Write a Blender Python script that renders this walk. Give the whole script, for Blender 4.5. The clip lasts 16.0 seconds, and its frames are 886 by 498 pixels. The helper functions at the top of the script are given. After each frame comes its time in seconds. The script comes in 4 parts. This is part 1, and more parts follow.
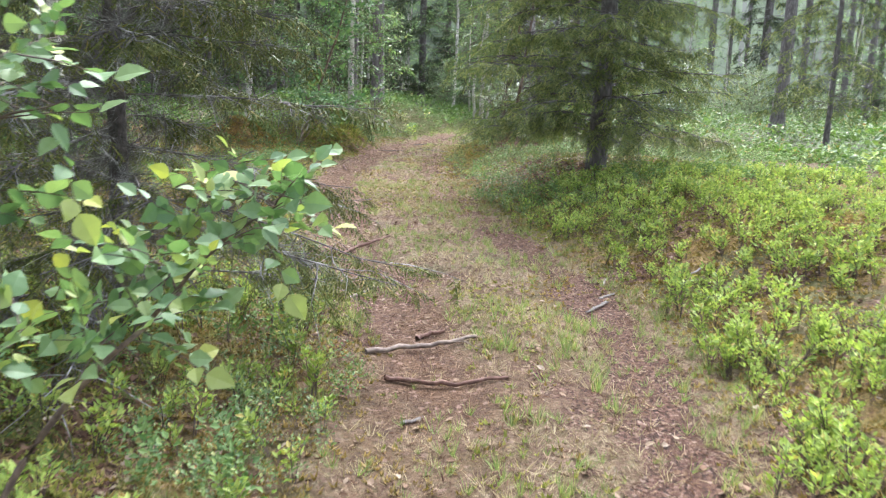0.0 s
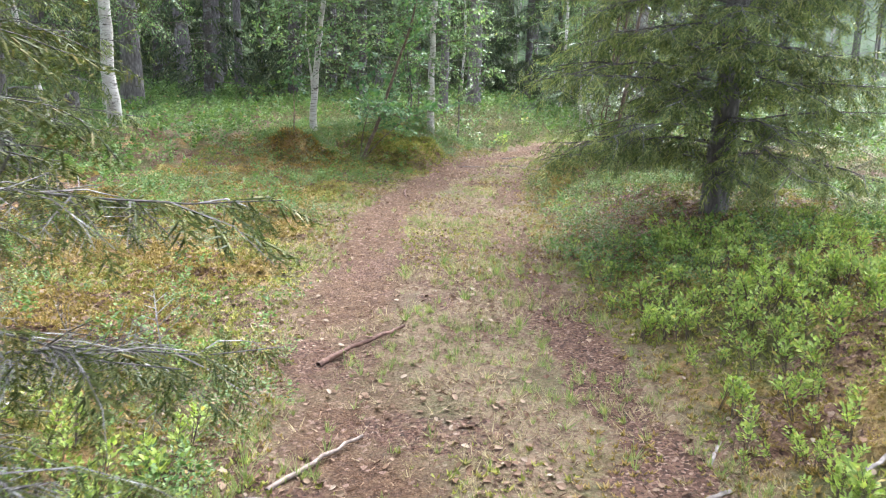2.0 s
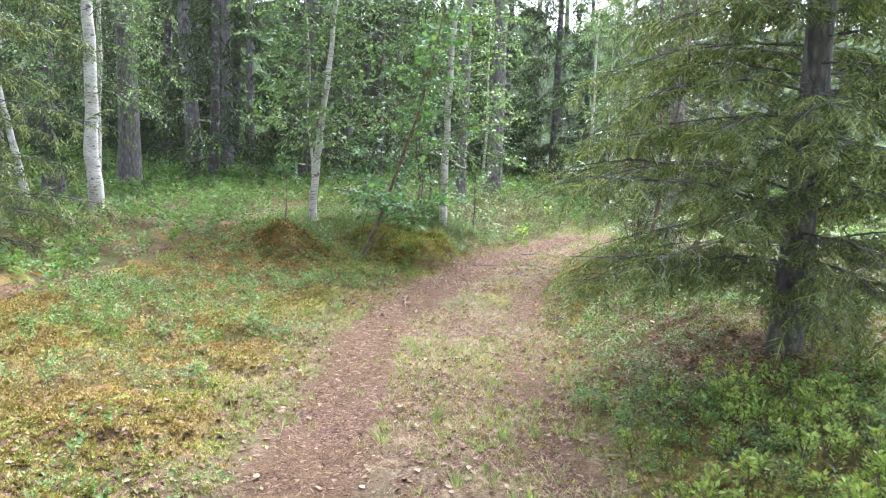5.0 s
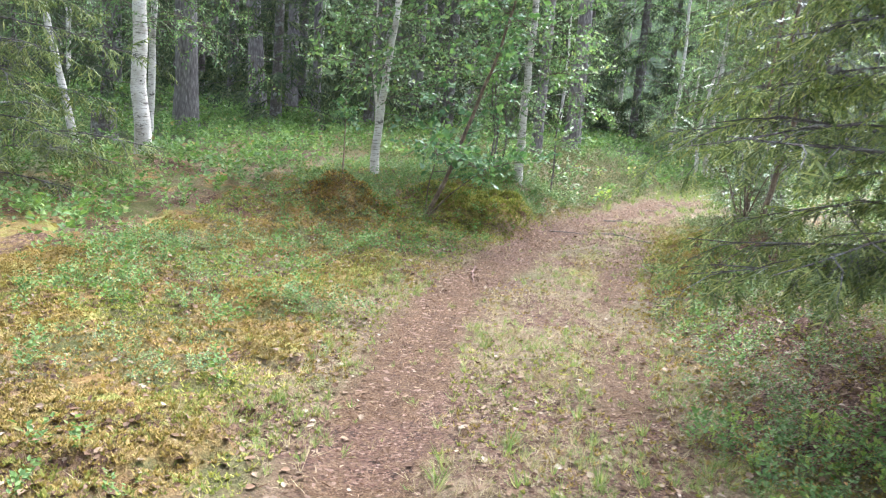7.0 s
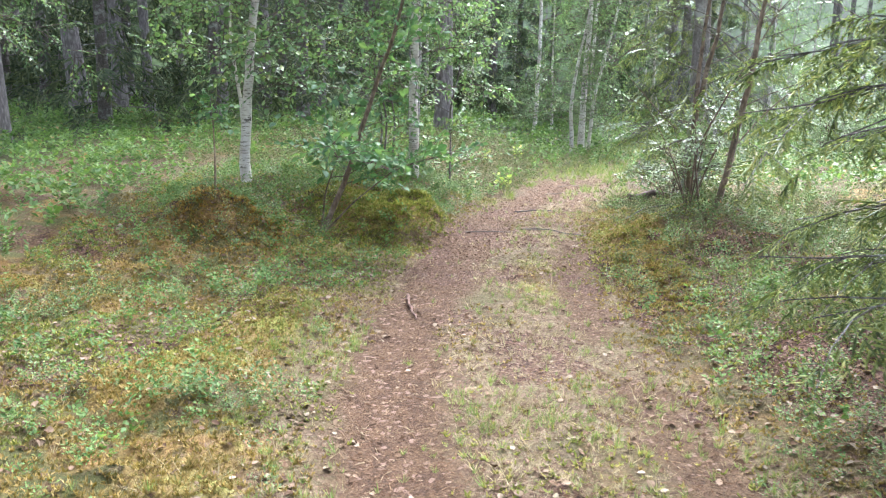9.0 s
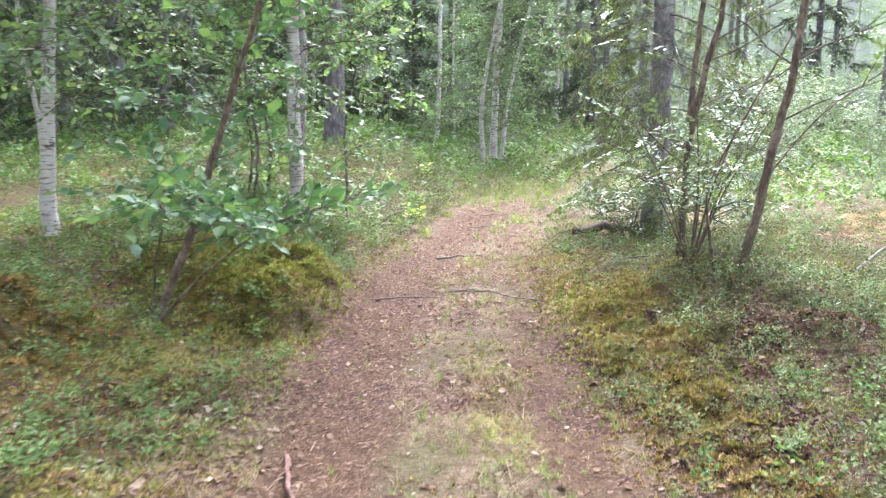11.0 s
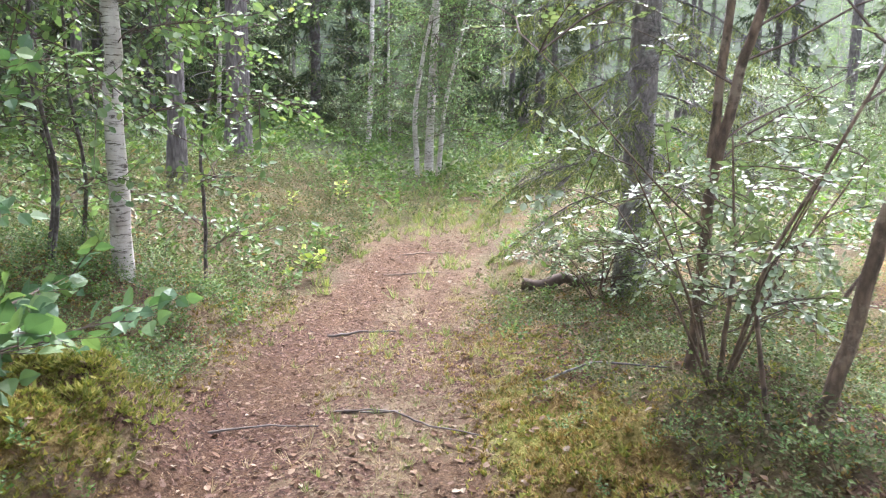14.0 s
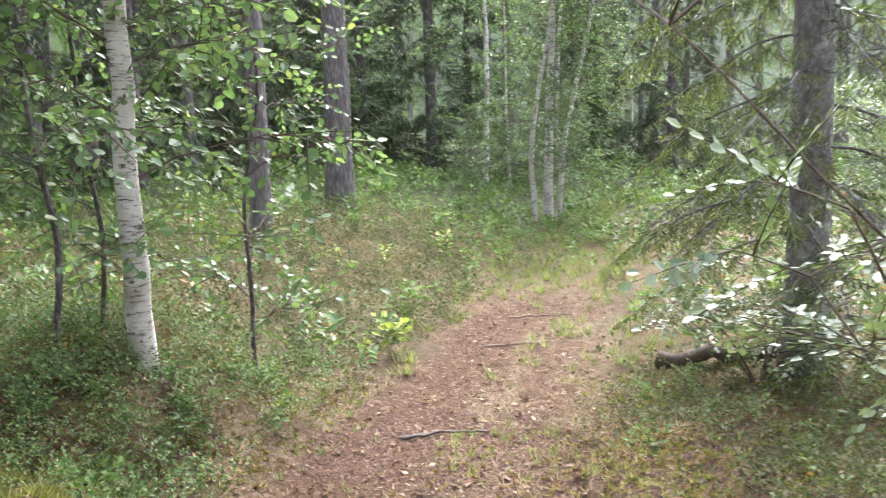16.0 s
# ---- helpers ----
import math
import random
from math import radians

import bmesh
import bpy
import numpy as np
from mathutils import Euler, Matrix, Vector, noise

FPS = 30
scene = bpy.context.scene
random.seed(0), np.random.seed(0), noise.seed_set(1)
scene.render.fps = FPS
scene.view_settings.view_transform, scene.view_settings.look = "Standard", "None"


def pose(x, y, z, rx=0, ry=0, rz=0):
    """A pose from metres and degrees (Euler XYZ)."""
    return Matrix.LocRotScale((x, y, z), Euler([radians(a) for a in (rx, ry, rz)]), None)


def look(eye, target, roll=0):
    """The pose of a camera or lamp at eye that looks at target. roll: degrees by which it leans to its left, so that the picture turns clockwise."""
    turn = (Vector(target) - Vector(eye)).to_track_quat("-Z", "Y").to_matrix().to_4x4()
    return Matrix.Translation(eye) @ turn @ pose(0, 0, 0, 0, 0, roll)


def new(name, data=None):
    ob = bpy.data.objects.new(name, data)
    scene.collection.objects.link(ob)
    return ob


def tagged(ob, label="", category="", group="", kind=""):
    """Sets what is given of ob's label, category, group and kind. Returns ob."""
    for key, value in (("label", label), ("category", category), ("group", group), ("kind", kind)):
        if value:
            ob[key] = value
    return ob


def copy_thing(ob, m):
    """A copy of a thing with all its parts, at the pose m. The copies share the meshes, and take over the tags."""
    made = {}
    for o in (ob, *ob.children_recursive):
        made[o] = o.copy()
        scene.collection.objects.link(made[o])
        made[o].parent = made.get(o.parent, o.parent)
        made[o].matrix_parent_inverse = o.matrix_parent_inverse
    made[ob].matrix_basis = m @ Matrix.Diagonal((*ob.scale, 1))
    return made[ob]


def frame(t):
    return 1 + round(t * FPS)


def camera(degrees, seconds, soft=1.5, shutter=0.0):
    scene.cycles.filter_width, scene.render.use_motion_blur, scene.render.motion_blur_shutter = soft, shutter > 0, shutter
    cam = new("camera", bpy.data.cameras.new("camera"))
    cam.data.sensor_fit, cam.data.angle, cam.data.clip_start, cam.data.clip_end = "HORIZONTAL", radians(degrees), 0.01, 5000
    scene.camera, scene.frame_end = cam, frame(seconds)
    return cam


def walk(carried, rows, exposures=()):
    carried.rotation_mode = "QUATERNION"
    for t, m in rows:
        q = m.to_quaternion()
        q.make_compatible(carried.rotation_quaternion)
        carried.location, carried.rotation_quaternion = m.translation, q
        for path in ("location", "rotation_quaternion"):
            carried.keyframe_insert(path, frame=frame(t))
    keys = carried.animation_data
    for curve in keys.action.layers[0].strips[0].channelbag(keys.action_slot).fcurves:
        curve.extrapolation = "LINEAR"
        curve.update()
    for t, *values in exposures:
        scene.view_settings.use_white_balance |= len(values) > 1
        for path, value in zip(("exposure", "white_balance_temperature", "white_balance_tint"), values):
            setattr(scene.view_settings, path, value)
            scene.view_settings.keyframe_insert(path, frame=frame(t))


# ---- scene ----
# camera and walk: seconds, x, y, z, yaw, pitch, roll
cam = camera(55.68, 16.0, soft=1.15, shutter=0.3)
PATH = [
    (0, -0.000, 0.000, 1.286, 0.00, -11.63, -1.72),
    (0.5, 0.154, 0.549, 1.340, 2.11, -12.35, -0.96),
    (1, 0.233, 1.145, 1.387, 1.78, -11.77, 0.16),
    (1.5, 0.376, 1.706, 1.466, 5.09, -10.82, -1.27),
    (2, 0.420, 2.145, 1.463, 8.00, -12.30, -1.54),
    (2.5, 0.388, 2.640, 1.506, 8.16, -13.22, -1.53),
    (3, 0.462, 3.102, 1.566, 11.02, -11.13, -2.55),
    (3.5, 0.493, 3.281, 1.621, 9.55, -7.48, -1.46),
    (4, 0.490, 3.327, 1.608, 8.92, -6.31, -1.80),
    (4.2, 0.488, 3.345, 1.603, 9.24, -6.59, -2.00),
    (6.3, 0.176, 4.366, 1.573, 10.20, -7.61, -3.13),
    (6.5, 0.175, 4.473, 1.569, 11.89, -8.19, -4.67),
    (7, 0.081, 4.797, 1.535, 14.63, -10.75, -4.52),
    (7.5, -0.124, 5.126, 1.535, 14.52, -11.55, -3.70),
    (8, -0.328, 5.570, 1.496, 15.59, -10.38, -2.67),
    (8.5, -0.578, 5.931, 1.470, 11.25, -9.59, -1.54),
    (9, -0.827, 6.236, 1.521, 3.27, -11.47, -0.80),
    (9.2, -0.884, 6.382, 1.527, 3.14, -11.62, -0.58),
    (11.3, -0.987, 9.065, 1.530, -7.16, -10.88, -0.61),
    (11.5, -0.977, 9.218, 1.533, -9.59, -10.54, -0.81),
    (12, -0.916, 9.617, 1.549, -14.59, -10.16, -0.92),
    (12.5, -0.743, 9.986, 1.596, -10.88, -8.80, -0.39),
    (13, -0.643, 10.334, 1.594, -9.87, -10.52, -1.60),
    (13.5, -0.606, 10.676, 1.610, -11.15, -10.56, -2.10),
    (14, -0.510, 10.999, 1.582, -7.69, -11.38, -1.22),
    (14.5, -0.406, 11.349, 1.587, -6.98, -12.15, -1.05),
    (15, -0.402, 11.694, 1.580, -9.22, -9.44, -0.48),
    (15.5, -0.341, 11.993, 1.587, -5.28, -10.08, -0.98),
    (16, -0.199, 12.231, 1.483, 0.90, -8.44, 1.66),
]
walk(cam, [(t, pose(x, y, z, 90 + pitch, roll, yaw)) for t, x, y, z, yaw, pitch, roll in PATH],
     exposures=[(0, 2.57, 5800, 14), (4, 2.92, 5700, 11), (9, 2.93, 5650, 12), (11.3, 3.12, 5650, 20), (12.5, 2.98, 5720, 22), (16, 2.86, 5980, 18)])

# ---- sky and sun: a bright, thinly overcast summer day ----
SUN_ELEVATION, SUN_AZIMUTH = radians(52), radians(12)   # azimuth from ahead (+y) to the right
world = bpy.data.worlds.new("overcast_sky")
scene.world = world
world.use_nodes = True
wn, wl = world.node_tree.nodes, world.node_tree.links
sky = wn.new("ShaderNodeTexSky")
sky.sky_type, sky.sun_disc = "NISHITA", False
sky.sun_elevation, sky.sun_rotation = SUN_ELEVATION, SUN_AZIMUTH
sky.air_density, sky.dust_density = 1.0, 4.0
grey = wn.new("ShaderNodeHueSaturation")
grey.inputs["Saturation"].default_value = 0.25
wl.new(sky.outputs[0], grey.inputs["Color"])
wl.new(grey.outputs[0], wn["Background"].inputs["Color"])
wn["Background"].inputs["Strength"].default_value = 0.15
sun = new("sun", bpy.data.lights.new("sun", "SUN"))
sun.data.energy, sun.data.angle, sun.data.color = 1.9, radians(40), (1.0, 0.95, 0.87)
sun.matrix_world = look((0, 0, 0), (-math.sin(SUN_AZIMUTH) * math.cos(SUN_ELEVATION), -math.cos(SUN_AZIMUTH) * math.cos(SUN_ELEVATION), -math.sin(SUN_ELEVATION)))

# ---- materials ----
def material(name):
    m = bpy.data.materials.new(name)
    m.use_nodes = True
    return m, m.node_tree.nodes, m.node_tree.links, m.node_tree.nodes["Principled BSDF"]


def ramp(nodes, links, source, stops):
    r = nodes.new("ShaderNodeValToRGB")
    e = r.color_ramp.elements
    e[0].position, e[0].color = stops[0][0], (*stops[0][1], 1)
    e[1].position, e[1].color = stops[-1][0], (*stops[-1][1], 1)
    for p, c in stops[1:-1]:
        e.new(p).color = (*c, 1)
    links.new(source, r.inputs[0])
    return r.outputs[0]


def noise_tex(nodes, links, scale, detail=4, rough=0.6, stretch=None):
    t = nodes.new("ShaderNodeTexNoise")
    t.inputs["Scale"].default_value, t.inputs["Detail"].default_value, t.inputs["Roughness"].default_value = scale, detail, rough
    tc = nodes.new("ShaderNodeTexCoord")
    if stretch:
        mp = nodes.new("ShaderNodeMapping")
        mp.inputs["Scale"].default_value = stretch
        links.new(tc.outputs["Object"], mp.inputs[0])
        links.new(mp.outputs[0], t.inputs["Vector"])
    else:
        links.new(tc.outputs["Object"], t.inputs["Vector"])
    return t.outputs["Fac"]


def mixed(nodes, links, fac, a, b, mode="MIX"):
    m = nodes.new("ShaderNodeMix")
    m.data_type, m.blend_type = "RGBA", mode
    for sock, val in ((m.inputs[0], fac), (m.inputs[6], a), (m.inputs[7], b)):
        if isinstance(val, (int, float)):
            sock.default_value = val
        elif isinstance(val, tuple):
            sock.default_value = (*val, 1)
        else:
            links.new(val, sock)
    return m.outputs[2]


def bumped(nodes, links, bsdf, source, strength, distance):
    b = nodes.new("ShaderNodeBump")
    b.inputs["Strength"].default_value, b.inputs["Distance"].default_value = strength, distance
    links.new(source, b.inputs["Height"])
    links.new(b.outputs[0], bsdf.inputs["Normal"])


def leaf_material(name, stops, rough=0.4, through_light=0.35, spec=0.5):
    """Leaves: a colour for each island, patchy at a larger scale, shiny above, letting light through."""
    m, n, l, b = material(name)
    g = n.new("ShaderNodeNewGeometry")
    c = ramp(n, l, g.outputs["Random Per Island"], stops)
    patch = noise_tex(n, l, 1.3, 3)
    dark = ramp(n, l, patch, [(0.3, (0.78, 0.8, 0.72)), (0.7, (1.2, 1.18, 1.05))])
    c = mixed(n, l, 1.0, c, dark, "MULTIPLY")
    l.new(c, b.inputs["Base Color"])
    b.inputs["Roughness"].default_value = rough
    b.inputs["Specular IOR Level"].default_value = spec
    t = n.new("ShaderNodeBsdfTranslucent")
    warm = mixed(n, l, 1.0, c, (1.12, 1.2, 0.62), "MULTIPLY")
    l.new(warm, t.inputs["Color"])
    x = n.new("ShaderNodeMixShader")
    x.inputs[0].default_value = through_light
    l.new(b.outputs[0], x.inputs[1])
    l.new(t.outputs[0], x.inputs[2])
    l.new(x.outputs[0], n["Material Output"].inputs[0])
    return m


def bark_material(name, dark, light, scale, stretch, depth, lichen=None, rough=0.9):
    m, n, l, b = material(name)
    f = noise_tex(n, l, scale, 6, 0.65, stretch)
    v = n.new("ShaderNodeTexVoronoi")
    v.inputs["Scale"].default_value = scale * 1.4
    tc, mp = n.new("ShaderNodeTexCoord"), n.new("ShaderNodeMapping")
    mp.inputs["Scale"].default_value = stretch
    l.new(tc.outputs["Object"], mp.inputs[0])
    l.new(mp.outputs[0], v.inputs["Vector"])
    c = ramp(n, l, f, [(0.3, dark), (0.68, light)])
    c = mixed(n, l, 0.5, c, ramp(n, l, v.outputs["Distance"], [(0.05, light), (0.6, dark)]))
    if lichen:
        p = ramp(n, l, noise_tex(n, l, 7, 5, 0.7), [(0.52, (0, 0, 0)), (0.62, (1, 1, 1))])
        c = mixed(n, l, p, c, lichen)
    l.new(c, b.inputs["Base Color"])
    b.inputs["Roughness"].default_value = rough
    bumped(n, l, b, f, 0.9, depth)
    return m


def birch_bark():
    m, n, l, b = material("birch_bark")
    tone = ramp(n, l, noise_tex(n, l, 4, 5, 0.65), [(0.32, (0.30, 0.26, 0.225)), (0.5, (0.50, 0.465, 0.42)), (0.7, (0.66, 0.635, 0.60))])
    lines = ramp(n, l, noise_tex(n, l, 11, 5, 0.65, (1.0, 1.0, 8.0)), [(0.54, (1, 1, 1)), (0.64, (0.17, 0.145, 0.12))])
    c = mixed(n, l, 1.0, tone, lines, "MULTIPLY")
    patches = ramp(n, l, noise_tex(n, l, 7, 6, 0.75, (1, 1, 1.8)), [(0.57, (0, 0, 0)), (0.63, (1, 1, 1))])
    c = mixed(n, l, patches, c, (0.075, 0.062, 0.052))
    l.new(c, b.inputs["Base Color"])
    b.inputs["Roughness"].default_value = 0.8
    bumped(n, l, b, noise_tex(n, l, 9, 5, 0.6, (1, 1, 9)), 0.6, 0.008)
    return m


def ground_material():
    """Forest floor: red-brown needle litter in the ruts, pale dry grass between them, ochre and green moss beside them."""
    m, n, l, b = material("forest_floor")
    soil_at, grass_at, moss_at = (n.new("ShaderNodeAttribute") for _ in range(3))
    soil_at.attribute_name, grass_at.attribute_name, moss_at.attribute_name = "soil", "straw", "moss"
    fine, mid, wide = noise_tex(n, l, 60, 6, 0.75), noise_tex(n, l, 9, 5, 0.65), noise_tex(n, l, 1.1, 4, 0.6)
    specks = n.new("ShaderNodeTexVoronoi")
    specks.inputs["Scale"].default_value = 45
    tc = n.new("ShaderNodeTexCoord")
    l.new(tc.outputs["Object"], specks.inputs["Vector"])
    grain = n.new("ShaderNodeTexVoronoi")
    grain.inputs["Scale"].default_value = 110
    l.new(tc.outputs["Object"], grain.inputs["Vector"])
    soil = ramp(n, l, fine, [(0.32, (0.028, 0.015, 0.009)), (0.5, (0.105, 0.060, 0.031)), (0.70, (0.24, 0.152, 0.088))])
    soil = mixed(n, l, 0.45, soil, ramp(n, l, grain.outputs["Color"], [(0.1, (0.03, 0.016, 0.010)), (0.6, (0.13, 0.074, 0.040)), (0.95, (0.30, 0.207, 0.128))]))
    soil = mixed(n, l, ramp(n, l, mid, [(0.40, (0, 0, 0)), (0.62, (0.75, 0.75, 0.75))]), soil, ramp(n, l, fine, [(0.35, (0.025, 0.014, 0.009)), (0.68, (0.115, 0.063, 0.038))]))
    chips = ramp(n, l, specks.outputs["Color"], [(0.80, (0, 0, 0)), (0.86, (1, 1, 1))])
    soil = mixed(n, l, chips, soil, (0.22, 0.145, 0.11))
    straw = ramp(n, l, fine, [(0.28, (0.085, 0.058, 0.038)), (0.5, (0.225, 0.172, 0.098)), (0.72, (0.35, 0.285, 0.175))])
    straw = mixed(n, l, ramp(n, l, mid, [(0.40, (0, 0, 0)), (0.62, (1, 1, 1))]), straw, soil)
    straw = mixed(n, l, ramp(n, l, noise_tex(n, l, 3.2, 5, 0.7), [(0.55, (0, 0, 0)), (0.72, (0.7, 0.7, 0.7))]), straw, (0.115, 0.125, 0.05))
    ochre = ramp(n, l, fine, [(0.28, (0.085, 0.045, 0.013)), (0.55, (0.24, 0.145, 0.045)), (0.8, (0.34, 0.24, 0.095))])
    green = ramp(n, l, fine, [(0.28, (0.03, 0.034, 0.010)), (0.55, (0.085, 0.092, 0.025)), (0.8, (0.16, 0.15, 0.05))])
    moss = mixed(n, l, ramp(n, l, noise_tex(n, l, 2.4, 6, 0.7), [(0.47, (0, 0, 0)), (0.60, (1, 1, 1))]), green, ochre)
    moss = mixed(n, l, ramp(n, l, mid, [(0.52, (0, 0, 0)), (0.64, (0.8, 0.8, 0.8))]), moss, straw)
    humus = ramp(n, l, fine, [(0.3, (0.03, 0.022, 0.013)), (0.7, (0.115, 0.085, 0.048))])
    humus = mixed(n, l, ramp(n, l, wide, [(0.4, (0, 0, 0)), (0.65, (1, 1, 1))]), humus, green)
    far_at = n.new("ShaderNodeAttribute")
    far_at.attribute_name = "shrubby"
    flakes = n.new("ShaderNodeTexVoronoi")
    flakes.inputs["Scale"].default_value = 75
    l.new(tc.outputs["Object"], flakes.inputs["Vector"])
    litter = ramp(n, l, flakes.outputs["Color"], [(0.05, (0.03, 0.018, 0.012)), (0.35, (0.13, 0.08, 0.055)), (0.6, (0.22, 0.155, 0.105)), (0.8, (0.10, 0.105, 0.04)), (1.0, (0.40, 0.33, 0.26))])
    straw = mixed(n, l, 0.5, straw, litter)
    moss = mixed(n, l, 0.12, moss, litter)
    humus = mixed(n, l, 0.4, humus, litter)
    c = mixed(n, l, moss_at.outputs["Fac"], humus, moss)
    c = mixed(n, l, far_at.outputs["Fac"], c, ramp(n, l, mid, [(0.3, (0.026, 0.034, 0.012)), (0.7, (0.08, 0.10, 0.036))]))
    c = mixed(n, l, grass_at.outputs["Fac"], c, straw)
    c = mixed(n, l, soil_at.outputs["Fac"], c, soil)
    gold_at, leaf_at = n.new("ShaderNodeAttribute"), n.new("ShaderNodeAttribute")
    gold_at.attribute_name, leaf_at.attribute_name = "gold", "leafy"
    ragged = noise_tex(n, l, 16, 6, 0.75)

    def edge(source):
        add = n.new("ShaderNodeMath")
        l.new(source, add.inputs[0])
        l.new(ragged, add.inputs[1])
        return ramp(n, l, add.outputs[0], [(0.80, (0, 0, 0)), (0.95, (1, 1, 1))])

    gold = ramp(n, l, fine, [(0.30, (0.08, 0.048, 0.014)), (0.5, (0.20, 0.135, 0.047)), (0.70, (0.34, 0.26, 0.12))])
    lime = ramp(n, l, fine, [(0.30, (0.07, 0.075, 0.016)), (0.5, (0.22, 0.225, 0.052)), (0.70, (0.38, 0.36, 0.12))])
    gold = mixed(n, l, ramp(n, l, noise_tex(n, l, 1.7, 4, 0.6), [(0.48, (0, 0, 0)), (0.6, (1, 1, 1))]), gold, lime)
    c = mixed(n, l, edge(gold_at.outputs["Fac"]), c, gold)
    # dead leaf colours, also laid as painted shade beside the spruce
    leaves = ramp(n, l, flakes.outputs["Color"], [(0.05, (0.022, 0.013, 0.009)), (0.45, (0.085, 0.045, 0.03)), (0.75, (0.15, 0.085, 0.058)), (1.0, (0.30, 0.225, 0.175))])
    c = mixed(n, l, edge(leaf_at.outputs["Fac"]), c, leaves)
    l.new(c, b.inputs["Base Color"])
    b.inputs["Roughness"].default_value = 0.95
    b.inputs["Specular IOR Level"].default_value = 0.2
    bumped(n, l, b, fine, 1.0, 0.03)
    return m


M_GROUND = ground_material()
M_BIRCH = birch_bark()
M_PINE = bark_material("pine_bark", (0.055, 0.047, 0.045), (0.26, 0.235, 0.232), 22, (1, 1, 0.28), 0.035)
M_SPRUCE = bark_material("spruce_bark", (0.034, 0.028, 0.025), (0.165, 0.14, 0.13), 34, (1, 1, 0.6), 0.03, (0.20, 0.20, 0.185))
M_GREYBARK = bark_material("grey_spruce_bark", (0.10, 0.088, 0.082), (0.34, 0.31, 0.30), 30, (1, 1, 0.5), 0.03, (0.36, 0.36, 0.34))
M_ALDER = bark_material("rowan_bark", (0.035, 0.024, 0.017), (0.25, 0.175, 0.12), 30, (1, 1, 0.4), 0.016, (0.20, 0.155, 0.115), 0.85)
M_DEAD = bark_material("lichen_twig", (0.05, 0.045, 0.040), (0.165, 0.153, 0.142), 30, (1, 1, 1), 0.004, (0.30, 0.295, 0.28))
M_TWIG = bark_material("twig_bark", (0.05, 0.037, 0.03), (0.15, 0.11, 0.085), 30, (1, 1, 0.5), 0.003)
M_WOOD = bark_material("weathered_wood", (0.10, 0.074, 0.058), (0.33, 0.262, 0.215), 22, (1, 1, 1), 0.008)
M_REDWOOD = bark_material("red_bark_stick", (0.06, 0.028, 0.02), (0.22, 0.125, 0.09), 24, (1, 1, 1), 0.01)
M_GREYWOOD = bark_material("bleached_wood", (0.075, 0.063, 0.055), (0.21, 0.185, 0.165), 20, (1, 1, 1), 0.006)
M_NEEDLE = leaf_material("spruce_needles", [(0, (0.062, 0.088, 0.040)), (0.5, (0.155, 0.192, 0.080)), (0.85, (0.265, 0.30, 0.118)), (1, (0.36, 0.345, 0.15))], 0.55, 0.4, 0.25)
M_NEEDLE_NEAR = leaf_material("deep_green_spruce_needles", [(0, (0.040, 0.056, 0.016)), (0.5, (0.088, 0.110, 0.032)), (0.85, (0.15, 0.16, 0.05)), (1, (0.24, 0.19, 0.07))], 0.55, 0.3, 0.25)
M_NEEDLE_DARK = leaf_material("dark_spruce_needles", [(0, (0.035, 0.052, 0.032)), (0.6, (0.08, 0.105, 0.062)), (1, (0.14, 0.155, 0.085))], 0.6, 0.3, 0.2)
M_BIRCHLEAF = leaf_material("birch_leaves", [(0, (0.078, 0.135, 0.068)), (0.5, (0.128, 0.202, 0.106)), (0.9, (0.185, 0.268, 0.138)), (1, (0.27, 0.31, 0.125))], 0.42, 0.44, 0.5)
M_SAPLING = leaf_material("young_birch_leaves", [(0, (0.085, 0.16, 0.08)), (0.6, (0.15, 0.245, 0.125)), (0.88, (0.22, 0.31, 0.15)), (1, (0.36, 0.38, 0.10))], 0.5, 0.36, 0.4)
M_ROWANLEAF = leaf_material("rowan_leaves", [(0, (0.05, 0.105, 0.055)), (0.6, (0.085, 0.16, 0.085)), (1, (0.15, 0.23, 0.10))], 0.5, 0.4, 0.4)
M_WILLOW = leaf_material("willow_leaves", [(0, (0.11, 0.165, 0.09)), (0.6, (0.18, 0.24, 0.145)), (1, (0.26, 0.32, 0.20))], 0.32, 0.3, 0.75)
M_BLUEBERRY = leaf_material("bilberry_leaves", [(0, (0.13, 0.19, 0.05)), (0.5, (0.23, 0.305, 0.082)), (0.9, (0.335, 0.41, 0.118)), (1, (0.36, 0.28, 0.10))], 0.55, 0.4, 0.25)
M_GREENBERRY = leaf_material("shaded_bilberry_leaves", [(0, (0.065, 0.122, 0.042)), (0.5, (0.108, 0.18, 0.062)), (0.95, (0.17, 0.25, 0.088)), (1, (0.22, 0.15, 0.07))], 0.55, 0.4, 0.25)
M_LINGON = leaf_material("lingonberry_leaves", [(0, (0.06, 0.105, 0.036)), (0.6, (0.115, 0.18, 0.062)), (0.93, (0.20, 0.27, 0.095)), (1, (0.34, 0.16, 0.07))], 0.45, 0.3, 0.38)
M_HEATHER = leaf_material("heather_sprigs", [(0, (0.055, 0.072, 0.032)), (0.5, (0.10, 0.125, 0.056)), (1, (0.17, 0.14, 0.09))], 0.65, 0.3, 0.2)
M_GRASS = leaf_material("grass_blades", [(0, (0.12, 0.18, 0.065)), (0.5, (0.19, 0.245, 0.10)), (0.8, (0.27, 0.27, 0.145)), (1, (0.34, 0.30, 0.20))], 0.55, 0.45, 0.2)
M_MOSS = leaf_material("moss_sprigs", [(0, (0.10, 0.09, 0.03)), (0.4, (0.185, 0.132, 0.046)), (0.75, (0.26, 0.18, 0.07)), (1, (0.33, 0.25, 0.13))], 0.8, 0.3, 0.1)
